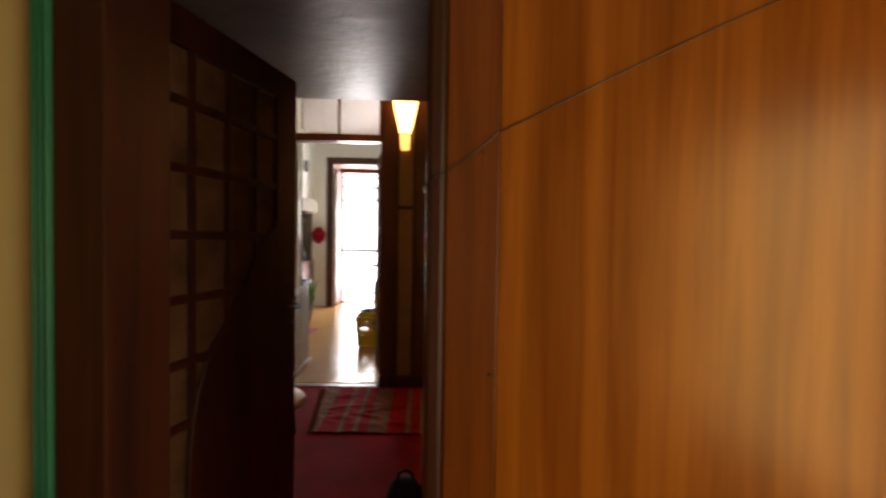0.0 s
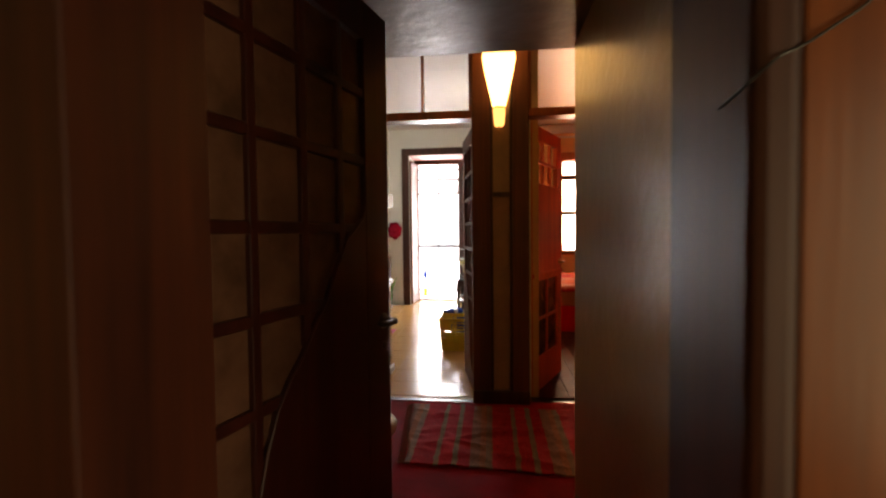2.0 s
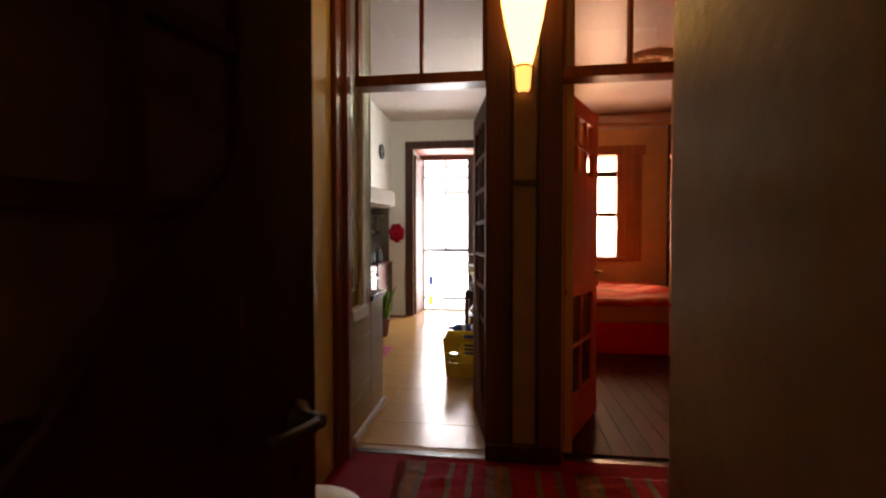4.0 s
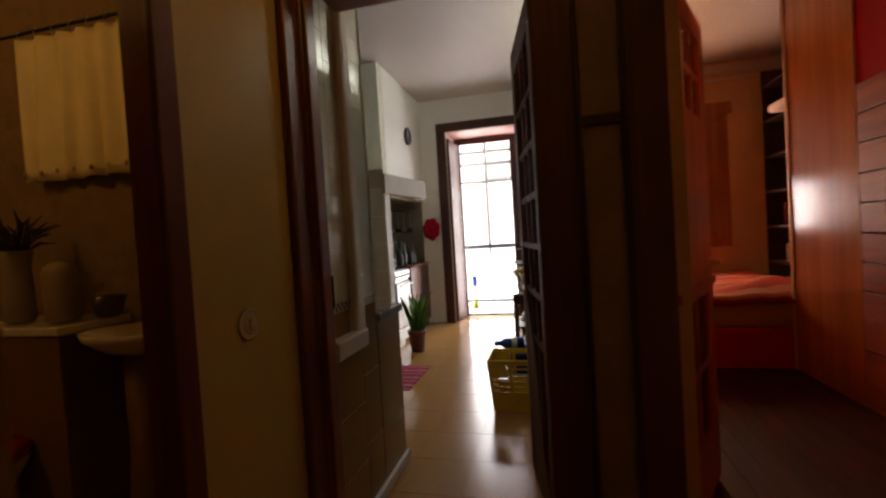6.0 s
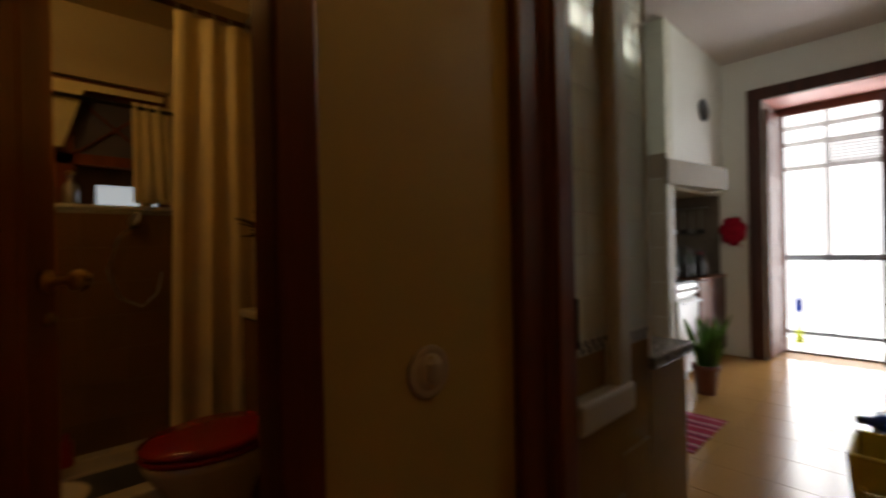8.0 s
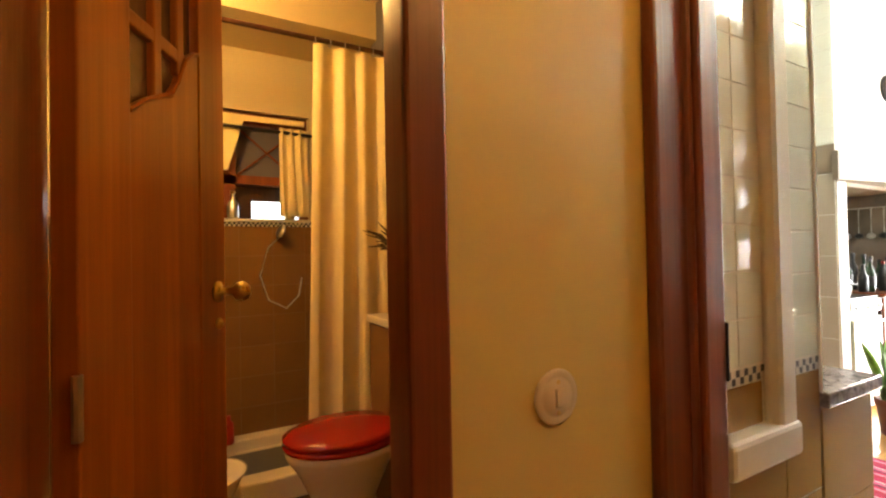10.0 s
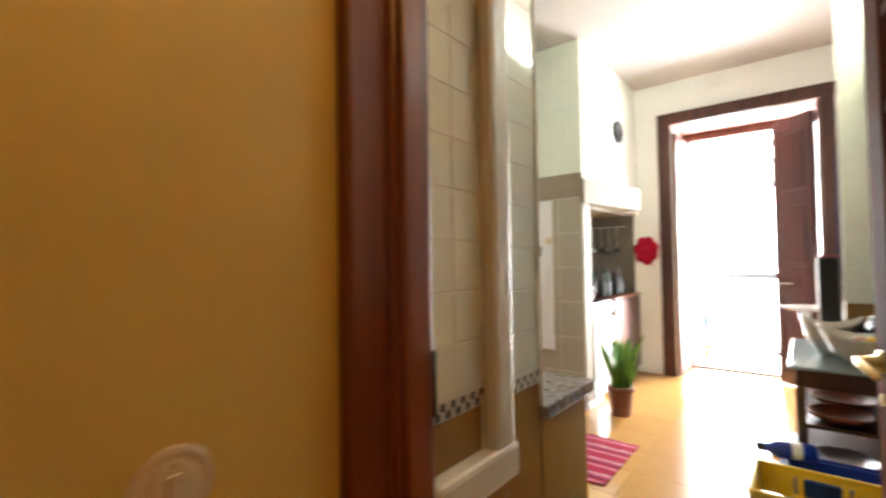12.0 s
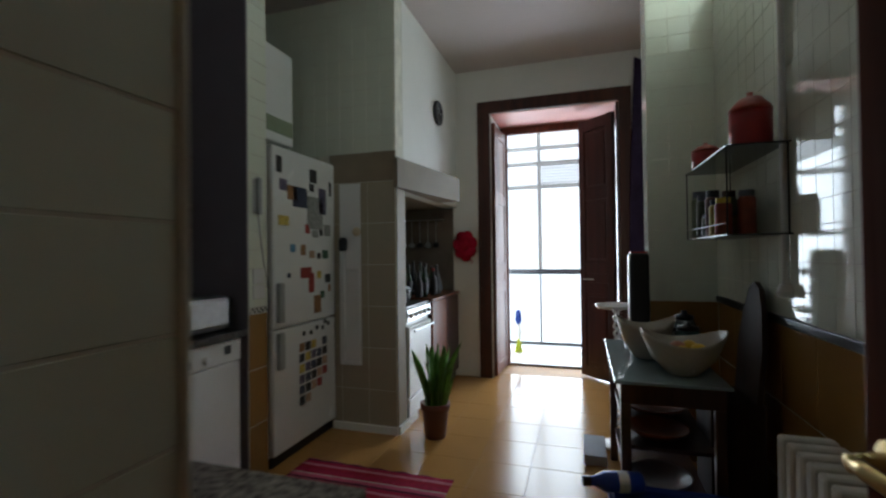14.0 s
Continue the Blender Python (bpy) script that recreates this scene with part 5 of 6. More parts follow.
part("body", turned(spin([(0.03, 0), (0.04, 0.01), (0.04, 0.15), (0.02, 0.19), (0.018, 0.21)], 18), pose(0.08, 0, 0.04, 0, -90, 0)), M_BLUE, sc, "", True)
part("band", turned(spin([(0.041, 0.06), (0.041, 0.10)], 18), pose(0.08, 0, 0.04, 0, -90, 0)), M_APPL, sc, "white band")
part("cap", turned(spin([(0.02, 0.205), (0.02, 0.235), (0.004, 0.238)], 14), pose(0.08, 0, 0.04, 0, -90, 0)), M_BLACK, sc)

# side table with glass top
tb = thing("side_table", pose(-0.295, 2.58, 0), "dark wooden table with a pale glass top and lower shelves", "table")
M_GLASSTOP = plain("grey_green_glass_top", (0.24, 0.31, 0.32), 0.08, vary=0.08, bump=0.01)
part("glass_top", bx(-0.225, 0.215, -0.475, 0.475, 0.708, 0.722, 0.003), M_GLASSTOP, tb, "pale grey-green glass top")
part("apron", bx(-0.20, 0.195, -0.45, 0.45, 0.62, 0.706, 0.004), M_DARK, tb)
for x in (-0.18, 0.175):
    for y in (-0.43, 0.43):
        part("leg", bx(x - 0.02, x + 0.02, y - 0.02, y + 0.02, 0, 0.62, 0.004), M_DARK, tb)
for z in (0.18, 0.42):
    part("shelf", bx(-0.175, 0.17, -0.42, 0.42, z, z + 0.018, 0.003), M_DARK, tb)
for k, (x, y, z, rr) in enumerate(((-0.33, 2.30, 0.439, 0.13), (-0.30, 2.62, 0.439, 0.14), (-0.32, 2.36, 0.199, 0.14))):
    p = thing("serving_platter", pose(x, y, z), "brown oval serving platter stored on the table shelf", "platter", "platters")
    part("dish", spin([(rr * 0.6, 0), (rr * 0.95, 0.03), (rr, 0.045), (rr * 0.94, 0.04), (rr * 0.5, 0.015), (0.002, 0.014)], 28), M_JAMB if k != 2 else M_STEEL, p, "", True)
M_BOWL = plain("cream_glazed_bowl", (0.46, 0.42, 0.34), 0.25, vary=0.1, scale=7)
for x, y, rr, h in ((-0.225, 2.29, 0.160, 0.14), (-0.34, 2.58, 0.13, 0.16)):
    p = thing("fruit_bowl", pose(x, y, 0.723), "wide cream glazed bowl on the glass table", "bowl", "bowls on the table")
    bm = spin([(rr * 0.35, 0), (rr * 0.42, 0.012), (rr * 0.75, h * 0.45), (rr * 0.97, h * 0.9), (rr, h), (rr * 0.96, h), (rr * 0.7, h * 0.5), (rr * 0.3, 0.03), (0.002, 0.028)], 36)
    for v in bm.verts:
        v.co.z += 0.055 * max(0, v.co.z / h) ** 2 * (v.co.x / rr) ** 2
        v.co.x *= 1.08
        v.co.y *= 0.92
    part("bowl", bm, M_BOWL, p, "", True)
for x, y, z, rr, c in ((-0.17, 2.25, 0.83, 0.035, (0.75, 0.50, 0.02)), (-0.235, 2.24, 0.825, 0.03, (0.60, 0.40, 0.05)), (-0.24, 2.32, 0.825, 0.036, (0.45, 0.20, 0.12)), (-0.19, 2.33, 0.83, 0.034, (0.70, 0.45, 0.02))):
    f = part("fruit", spin([(rr * math.sin(math.pi * k / 10) + 0.0005, -rr * math.cos(math.pi * k / 10)) for k in range(11)], 16), plain("fruit_skin", c, 0.4, vary=0.2, scale=25), None, "", True)
    f.location = (x, y, z)
    tagged(f, "ripe yellow and red fruit lying in the bowl", "fruit", "fruit in the bowl")
bk = thing("black_appliance", pose(-0.33, 2.92, 0.723), "tall narrow black appliance on the table", "appliance")
part("column", bx(-0.05, 0.05, -0.07, 0.07, 0.0, 0.53, 0.015), M_BLACK, bk)
part("front_trim", bx(-0.057, -0.049, -0.05, 0.05, 0.12, 0.52, 0.004), M_APPL, bk, "white front trim")
part("base", bx(-0.08, 0.06, -0.08, 0.08, 0.0, 0.03, 0.008), M_BLACK, bk)
part("red_top", bx(-0.045, 0.045, -0.06, 0.06, 0.53, 0.54, 0.003), M_RED, bk)
for x, y, h, rr, c in ((-0.13, 2.66, 0.16, 0.06, (0.05, 0.10, 0.10)), (-0.12, 2.80, 0.20, 0.055, (0.10, 0.11, 0.11)), (-0.20, 2.78, 0.13, 0.05, (0.18, 0.19, 0.18)), (-0.13, 2.52, 0.10, 0.05, (0.03, 0.03, 0.03))):
    p = thing("storage_jar", pose(x, y, 0.723), "dark storage jar at the back of the table", "jar", "jars on the table")
    part("jar", spin([(rr * 0.9, 0), (rr, 0.012), (rr, h * 0.75), (rr * 0.8, h * 0.85)], 20), plain("jar_glaze", c, 0.2, vary=0.2), p, "", True)
    part("lid", spin([(rr * 0.85, h * 0.85), (rr * 0.85, h * 0.95), (0.015, h), (0.015, h * 1.08), (0.002, h * 1.09)], 20), M_BLACK, p, "", True)
M_DULL = wood("dull_dark_wood", (0.014, 0.007, 0.004), (0.04, 0.018, 0.010), 0.75)
ch = thing("guitar_shaped_board", pose(-0.035, 2.36, 0.0), "tall dark wooden board leaning against the tiled wall", "board")
part("board", turned(slab([(-0.14, 0.62), (0.14, 0.62), (0.15, 0.85), (0.11, 1.0), (0.06, 1.1), (0.0, 1.13), (-0.06, 1.1), (-0.11, 1.0), (-0.15, 0.85)], -0.01, 0.01), pose(0.02, 0, 0.0, 0, 0, 90) @ pose(0, 0, 0, 5)), M_DULL, ch)
part("foot", bx(-0.10, 0.10, -0.14, 0.14, 0.0, 0.63, 0.01), M_DULL, ch)
ps = thing("plant_stand", pose(-0.435, 3.22, 0) @ Matrix.Diagonal((1, 1, 1.15, 1)), "slender white spiral stand with a round tray", "stand")
part("tray", spin([(0.05, 0.775), (0.12, 0.78), (0.135, 0.80), (0.13, 0.80), (0.11, 0.79), (0.002, 0.788)], 30), M_APPL, ps, "", True)
bm = bmesh.new()
for ph in (0, math.pi):
    tube([(0.016 * math.cos(ph + 0.9 * k), 0.016 * math.sin(ph + 0.9 * k), 0.02 + 0.0126 * k) for k in range(61)], 0.009, 6, bm)
part("spiral_stem", bm, M_APPL, ps, "", True)
part("foot", spin([(0.10, 0), (0.105, 0.012), (0.02, 0.03)], 24), M_APPL, ps)
bxw = thing("low_box", pose(-0.62, 3.05, 0), "flat pale grey cardboard box on the floor beside the table", "box")
part("box", bx(-0.03, 0.10, -0.16, 0.16, 0.0, 0.06, 0.004), plain("dull_grey_card", (0.42, 0.44, 0.50), 0.7), bxw)

# spice rack on the tiled side wall
M_RACKGLASS = plain("dim_smoked_glass", (0.035, 0.04, 0.042), 0.2, vary=0.1)
rk = thing("spice_rack", pose(0.12, 2.45, 1.32), "two-tier metal wall rack crowded with jars", "rack")
for z in (0.0, 0.35):
    part("tier", bx(-0.22, 0.0, -0.36, 0.36, z, z + 0.007, 0.002), M_RACKGLASS, rk)
for x, y in ((-0.215, -0.35), (-0.215, 0.35), (-0.01, -0.35), (-0.01, 0.35)):
    part("post", tube([(x, y, 0), (x, y, 0.36)], 0.0035, 6), M_BLACK, rk)
part("guard", tube([(-0.22, -0.36, 0.05), (-0.22, 0.36, 0.05)], 0.003, 6), M_BLACK, rk)
random.seed(11)
jt = [(0.04, 0.05, 0.03), (0.30, 0.20, 0.02), (0.02, 0.02, 0.02), (0.20, 0.22, 0.22), (0.08, 0.03, 0.02), (0.10, 0.12, 0.06), (0.25, 0.05, 0.02)]
for k in range(12):
    y, x = 2.36 + (k % 6) * 0.083, 0.12 - (0.16 if k < 6 else 0.07)
    h, rr = random.uniform(0.10, 0.25), random.uniform(0.028, 0.040)
    p = thing("spice_jar", pose(x, y, 1.3275), "small dark spice jar standing in the wall rack", "jar", "jars in the rack")
    part("jar", spin([(rr * 0.95, 0), (rr, 0.006), (rr, h * 0.8), (rr * 0.75, h * 0.88)], 14), plain("spice", random.choice(jt), 0.5, vary=0.3, scale=25), p, "", True)
    part("lid", spin([(rr * 0.85, h * 0.86), (rr * 0.85, h), (0.002, h * 1.01)], 14), random.choice([M_BLACK, M_BLACK, M_DARK, M_YEL, M_GREY]), p)
for x, y, rr, h in ((0.02, 2.20, 0.075, 0.20), (-0.03, 2.68, 0.065, 0.12)):
    p = thing("red_canister", pose(x, y, 1.678), "red enamel canister on top of the rack", "canister", "canisters on the rack")
    part("body", spin([(rr * 0.96, 0), (rr, 0.008), (rr, h * 0.72)], 24), M_RED, p, "", True)
    part("lid", spin([(rr * 1.03, h * 0.72), (rr, h * 0.8), (rr * 0.55, h), (0.012, h * 1.03), (0.012, h * 1.12), (0.002, h * 1.13)], 24), plain("orange_red_lid", (0.30, 0.030, 0.014), 0.4), p, "", True)
pp = thing("wall_pipe", pose(0.105, 2.13, 1.10), "white vertical pipe on the tiled wall", "pipe")
part("pipe", tube([(0, 0, 0), (0, 0, 2.03)], 0.013, 10), M_APPL, pp)
part("collar", spin([(0.03, -0.02), (0.032, 0.0), (0.02, 0.03)], 14), M_APPL, pp)
rd = thing("radiator", pose(0.06, 1.48, 0), "cream ribbed radiator below the brown dado", "radiator")
M_RAD = plain("cream_radiator_enamel", (0.62, 0.60, 0.52), 0.3, vary=0.06)
for k in range(11):
    y = -0.36 + k * 0.066
    part("rib", bx(-0.11, 0.045, y - 0.028, y + 0.028, 0.12, 0.67, 0.014), M_RAD, rd)
for z in (0.17, 0.615):
    part("header", tube([(-0.005, -0.39, z), (-0.005, 0.33, z)], 0.02, 10), M_RAD, rd)
for y in (-0.3, 0.24):
    part("bracket", bx(-0.01, 0.06, y - 0.01, y + 0.01, 0.0, 0.14), M_RAD, rd)
hc = thing("hanging_cloth", pose(-0.20, 4.54, 1.1), "dark purple cloth hanging beside the balcony door", "cloth")
part("cloth", turned(slab([(-0.03, 0), (0.16, 0.02), (0.17, 0.9), (0.14, 1.9), (0.04, 1.95), (-0.01, 0.9)], -0.012, 0.012), pose(0, 0, 0)), plain("dark_purple_cloth", (0.045, 0.03, 0.07), 0.85, vary=0.3, scale=10, bump=0.4), hc)
fd = thing("garden_sprayer", pose(-1.44, 5.86, 0), "blue and yellow hand broom standing on the veranda", "broom")
part("head", spin([(0.03, 0.36), (0.045, 0.40), (0.04, 0.50), (0.02, 0.54)], 14), M_BLUE, fd, "blue head", True)
part("handle", tube([(0, 0, 0.38), (0.012, 0, 0.26), (0.0, 0, 0.1)], [0.018, 0.032, 0.022], 10), M_APPL, fd)
part("bristles", spin([(0.05, 0.0), (0.045, 0.05), (0.02, 0.16), (0.012, 0.18)], 14), plain("yellow_green_bristles", (0.45, 0.50, 0.05), 0.8, vary=0.3, scale=40), fd, "yellow-green bristles", True)

# ---- bathroom ----
M_CHINA = plain("cream_white_china", (0.72, 0.66, 0.52), 0.15, vary=0.04)
M_CLAY = plain("dull_beige_clay", (0.30, 0.23, 0.13), 0.7, vary=0.15)
M_REDSEAT = plain("red_lacquer", (0.34, 0.008, 0.006), 0.22, vary=0.08)


def oval(prof, n=32, sx=1.0, sy=1.3):
    bm = spin(prof, n)
    for v in bm.verts:
        v.co.x *= sx
        v.co.y *= sy
    return bm


tl = thing("toilet", pose(-2.34, -0.46, 0.07), "cream toilet with a closed glossy red lid", "toilet")
part("bowl", oval([(0.11, -0.07), (0.12, -0.05), (0.10, 0.16), (0.15, 0.30), (0.185, 0.37), (0.19, 0.40), (0.17, 0.402)]), M_CHINA, tl, "", True)
part("seat", oval([(0.16, 0.403), (0.192, 0.405), (0.196, 0.42), (0.185, 0.428), (0.15, 0.428)]), M_REDSEAT, tl, "red seat", True)
part("lid", oval([(0.17, 0.430), (0.194, 0.433), (0.196, 0.448), (0.17, 0.462), (0.08, 0.468), (0.002, 0.469)]), M_REDSEAT, tl, "closed red lid", True)
# body in brown instead of china: shade below the lid is put into the colour
part("cistern_box", bx(-0.24, 0.30, 0.20, 0.505, 0.0, 0.855, 0.006), M_TILEBATHBR, tl, "cistern body, shade below the lid put into its brown colour")
part("cistern_lid", bx(-0.25, 0.31, 0.19, 0.508, 0.858, 0.895, 0.008), M_CHINA, tl)
part("hinge", tube([(-0.1, 0.205, 0.43), (0.1, 0.205, 0.43)], 0.012, 8), M_REDSEAT, tl)
pb = thing("dried_plant_basket", pose(-2.36, -0.175, 0.972), "dark dried plants in a tall pale vase on the cistern", "plant")
part("vase", spin([(0.045, 0), (0.06, 0.02), (0.055, 0.14), (0.05, 0.24), (0.062, 0.30), (0.05, 0.30)], 18), M_CLAY, pb, "tall pale vase", True)
bm = bmesh.new()
random.seed(3)
for k in range(60):
    a, l, e = random.uniform(0, 6.28), random.uniform(0.10, 0.22), random.uniform(0.2, 1.2)
    tube([(0.03 * math.cos(a), 0.03 * math.sin(a), 0.29), (l * 0.5 * math.cos(a) * math.cos(e) + 0.03 * math.cos(a), l * 0.5 * math.sin(a) * math.cos(e), 0.30 + l * 0.6 * math.sin(e)), (l * math.cos(a) * math.cos(e), l * math.sin(a) * math.cos(e), 0.28 + l * math.sin(e))], [0.003, 0.007, 0.002], 5, bm)
tagged(part("stalk", bm, plain("dry_brown_stalks", (0.07, 0.05, 0.03), 0.8, vary=0.4, scale=30), pb), "", "", "", "stuff")
jr = thing("cream_canister", pose(-2.13, -0.17, 0.972), "cream ceramic canister on the cistern lid", "canister")
part("body", spin([(0.05, 0), (0.058, 0.01), (0.06, 0.20), (0.05, 0.225), (0.03, 0.24), (0.012, 0.245)], 20), M_CLAY, jr, "", True)
dp = thing("dark_dish", pose(-2.09, -0.10, 0.972), "low dark dish on the cistern lid", "dish")
dp.location.x = -1.98
part("dish", spin([(0.03, 0), (0.045, 0.01), (0.07, 0.09), (0.066, 0.09), (0.04, 0.02), (0.002, 0.016)], 20), M_DARK, dp, "", True)


wb = thing("wash_basin", pose(-1.80, -0.13, 0.07), "cream wash basin on a pedestal against the tiled wall", "basin")
part("bowl", oval([(0.05, 0.76), (0.12, 0.78), (0.19, 0.83), (0.20, 0.86), (0.185, 0.86), (0.14, 0.80), (0.002, 0.79)], 32, 1.15, 0.85), M_CHINA, wb, "", True)
part("pedestal", spin([(0.10, -0.07), (0.085, 0.0), (0.06, 0.4), (0.06, 0.765)], 20), M_TILEBATHBR, wb, "brown pedestal", True)


def drape(y0, y1, z0, z1, depth, waves, x=0.0, n=70, m=16, seed=0.0, flare=0.0):
    bm = bmesh.new()
    rows = []
    for j in range(m + 1):
        v = j / m
        rows.append([bm.verts.new((x + depth * (0.55 + 0.45 * (1 - v)) * math.sin(waves * 6.283 * (i / n) + seed + 0.5 * math.sin(3 * v + i * 0.11)), y0 + (y1 - y0) * i / n - flare * (1 - v) * (1 - i / n) + 0.02 * (1 - v) * math.sin(i * 0.4 + seed), z0 + (z1 - z0) * v)) for i in range(n + 1)])
    for a, b in zip(rows, rows[1:]):
        for i in range(n):
            bm.faces.new((a[i], a[i + 1], b[i + 1], b[i]))
    return bm


M_CURT = plain("ivory_shower_curtain", (0.84, 0.70, 0.36), 0.5, vary=0.08, scale=4, bump=0.1)
cu1 = thing("shower_curtain", pose(-2.90, 0, 0), "ivory shower curtain gathered on a dark rod", "curtain")
part("curtain", drape(-0.44, 0.03, 0.18, 2.42, 0.032, 3.6, flare=0.06), M_CURT, cu1, "", True).modifiers.new("thickness", "SOLIDIFY").thickness = 0.002
part("rod", tube([(0, -2.18, 2.445), (0, 0.04, 2.445)], 0.014, 10), M_DARK, cu1, "dark curtain rod")
for k in range(6):
    y = -0.43 + k * 0.082
    part("ring", tube([(0.02 * math.cos(a), y, 2.435 + 0.022 * math.sin(a)) for a in [i * 0.7 for i in range(10)]], 0.003, 5), M_STEEL, cu1)
cu4 = thing("wall_curtain", pose(0, -0.005, 0), "short ivory eyelet curtain hanging over the mosaic border", "curtain")
part("curtain", turned(drape(-2.50, -1.66, 1.585, 2.235, 0.022, 7, seed=1.0), pose(0, 0, 0, 0, 0, -90) @ pose(0, 0, 0, 0, 0, 0)), M_CURT, cu4, "", True).modifiers.new("thickness", "SOLIDIFY").thickness = 0.002
part("rod", tube([(-2.60, 0, 2.262), (-1.55, 0, 2.262)], 0.008, 8), M_BLACK, cu4, "thin dark rod")
for k in range(9):
    part("eyelet", turned(spin([(0.009, -0.002), (0.012, 0.0), (0.009, 0.003)], 10), pose(-2.47 + 0.095 * k, -0.03, 1.62, 90)), M_BRASS, cu4)
    part("hook", tube([(-2.48 + 0.10 * k, 0, 2.22), (-2.48 + 0.10 * k, -0.012, 2.25), (-2.48 + 0.10 * k, 0, 2.274)], 0.003, 5), M_STEEL, cu4)
cu2 = thing("window_curtain", pose(-3.57, 0, 0), "small ivory curtain hanging beside the bathroom window", "curtain")
part("curtain", drape(-0.52, -0.34, 1.53, 2.12, 0.025, 3), M_CURT, cu2, "", True).modifiers.new("thickness", "SOLIDIFY").thickness = 0.002
part("rod", tube([(0, -1.3, 2.11), (0, -0.25, 2.085)], 0.012, 8), M_BLACK, cu2, "dark rod")
cu3 = thing("window_valance", pose(-3.60, 0, 0), "white pennant valance hanging over the window middle", "curtain")
part("cloth", turned(slab([(-0.16, 0.0), (0.13, 0.0), (0.03, -0.34), (-0.02, -0.34)], -0.004, 0.004), pose(0.0, -0.86, 2.16, 0, 0, 90)), M_CURT, cu3)
part("strip", bx(-0.006, 0.004, -1.3, -0.35, 2.15, 2.19, 0.002), M_CURT, cu3)
for y, h in ((-1.0, 0.17), (-0.94, 0.13), (-0.80, 0.16), (-0.45, 0.07)):
    p = thing("glass_bottle", pose(-3.62, y, 1.512), "small decorative glass bottle on the window sill", "bottle", "bottles on the sill")
    part("glass", spin([(0.03, 0), (0.036, 0.01), (0.034, h * 0.6), (0.012, h * 0.8), (0.012, h)], 14), M_STEEL if y != -0.45 else M_BRASS, p, "", True)
    part("stopper", spin([(0.013, h), (0.018, h + 0.015), (0.004, h + 0.025)], 12), M_BRASS, p)
sr = thing("hand_shower", pose(-3.58, -0.52, 1.42), "chrome hand shower with a looped hose", "shower")
part("head", turned(spin([(0.01, 0), (0.045, 0.02), (0.045, 0.03)], 16), pose(0.03, 0.02, 0.0, 60, 40, 0)), M_STEEL, sr, "", True)
part("holder", bx(-0.02, 0.02, -0.015, 0.015, -0.03, 0.01, 0.004), M_STEEL, sr)
part("hose", tube([(0.02, 0.0, -0.02), (0.03, -0.08, -0.10), (0.03, -0.13, -0.28), (0.03, -0.08, -0.44), (0.03, 0.03, -0.50), (0.03, 0.11, -0.42), (0.03, 0.13, -0.3)], 0.0045, 8), M_STEEL, sr, "", True)
ty = thing("shower_tray", pose(-3.24, -1.0, 0), "white shower tray with a raised rim", "shower tray")
part("base", bx(-0.34, 0.34, -0.6, 0.9, 0.0, 0.06, 0.004), M_CHINA, ty)
for x0, x1, y0, y1 in ((0.24, 0.36, -0.62, 0.92), (-0.36, -0.26, -0.62, 0.92), (-0.26, 0.24, -0.62, -0.52), (-0.26, 0.24, 0.82, 0.92)):
    part("rim", bx(x0, x1, y0, y1, 0.0, 0.13, 0.012), M_CHINA, ty)
part("mat", bx(-0.2, 0.2, 0.1, 0.75, 0.06, 0.068, 0.003), M_GREY, ty, "grey rubber mat")
ba = thing("plastic_basin", pose(-2.62, -0.98, 0.0), "cream plastic basin on a low white stool", "basin")
part("basin", spin([(0.10, 0.21), (0.15, 0.33), (0.16, 0.335), (0.15, 0.32), (0.09, 0.22), (0.002, 0.218)], 28), M_CHINA, ba, "", True)
part("stool_top", bx(-0.14, 0.14, -0.14, 0.14, 0.18, 0.21, 0.01), M_CHINA, ba)
for x in (-0.11, 0.11):
    for y in (-0.11, 0.11):
        part("leg", bx(x - 0.02, x + 0.02, y - 0.02, y + 0.02, 0, 0.18, 0.004), M_CHINA, ba)
bb = thing("dark_bucket", pose(-3.50, -0.98, 0.13), "dark shampoo bottles at the back of the shower", "bottle")
part("bottle", bx(-0.04, 0.04, -0.06, 0.05, 0.0, 0.26, 0.015), M_BLACK, bb)
part("bottle", spin([(0.03, 0), (0.034, 0.01), (0.03, 0.12), (0.014, 0.14), (0.014, 0.17)], 14, None, 0.02, 0.13), M_RED, bb)
# globe added above the bulb, kept out of view
bl = thing("bathroom_ceiling_lamp", pose(-2.45, -1.25, 2.62), "unseen round warm lamp added to light the bathroom", "lamp")
part("globe", spin([(0.05, 0.10), (0.09, 0.16), (0.09, 0.20), (0.06, 0.23)], 20), glow("lit_warm_globe", (1.0, 0.66, 0.28), 6.0), bl, "", True)

# ---- bedroom ----
bd = thing("bed", pose(1.35, 3.4, 0), "bed with a red base and an orange-red quilt", "bed")
M_QUILT = stripes("orange_red_quilt", [(0.0, (0.50, 0.06, 0.03)), (0.25, (0.60, 0.13, 0.05)), (0.5, (0.42, 0.03, 0.025)), (0.75, (0.55, 0.20, 0.12))], 1, 0.7, blotch=0.2)
part("base", bx(-0.75, 0.75, -0.90, 1.1, 0.0, 0.33, 0.01), M_REDPAINT, bd, "red painted base")
part("mattress", bx(-0.74, 0.74, -0.88, 1.1, 0.33, 0.58, 0.03), plain("tan_mattress", (0.50, 0.25, 0.10), 0.8, vary=0.08), bd, "tan mattress side")
bm = bmesh.new()
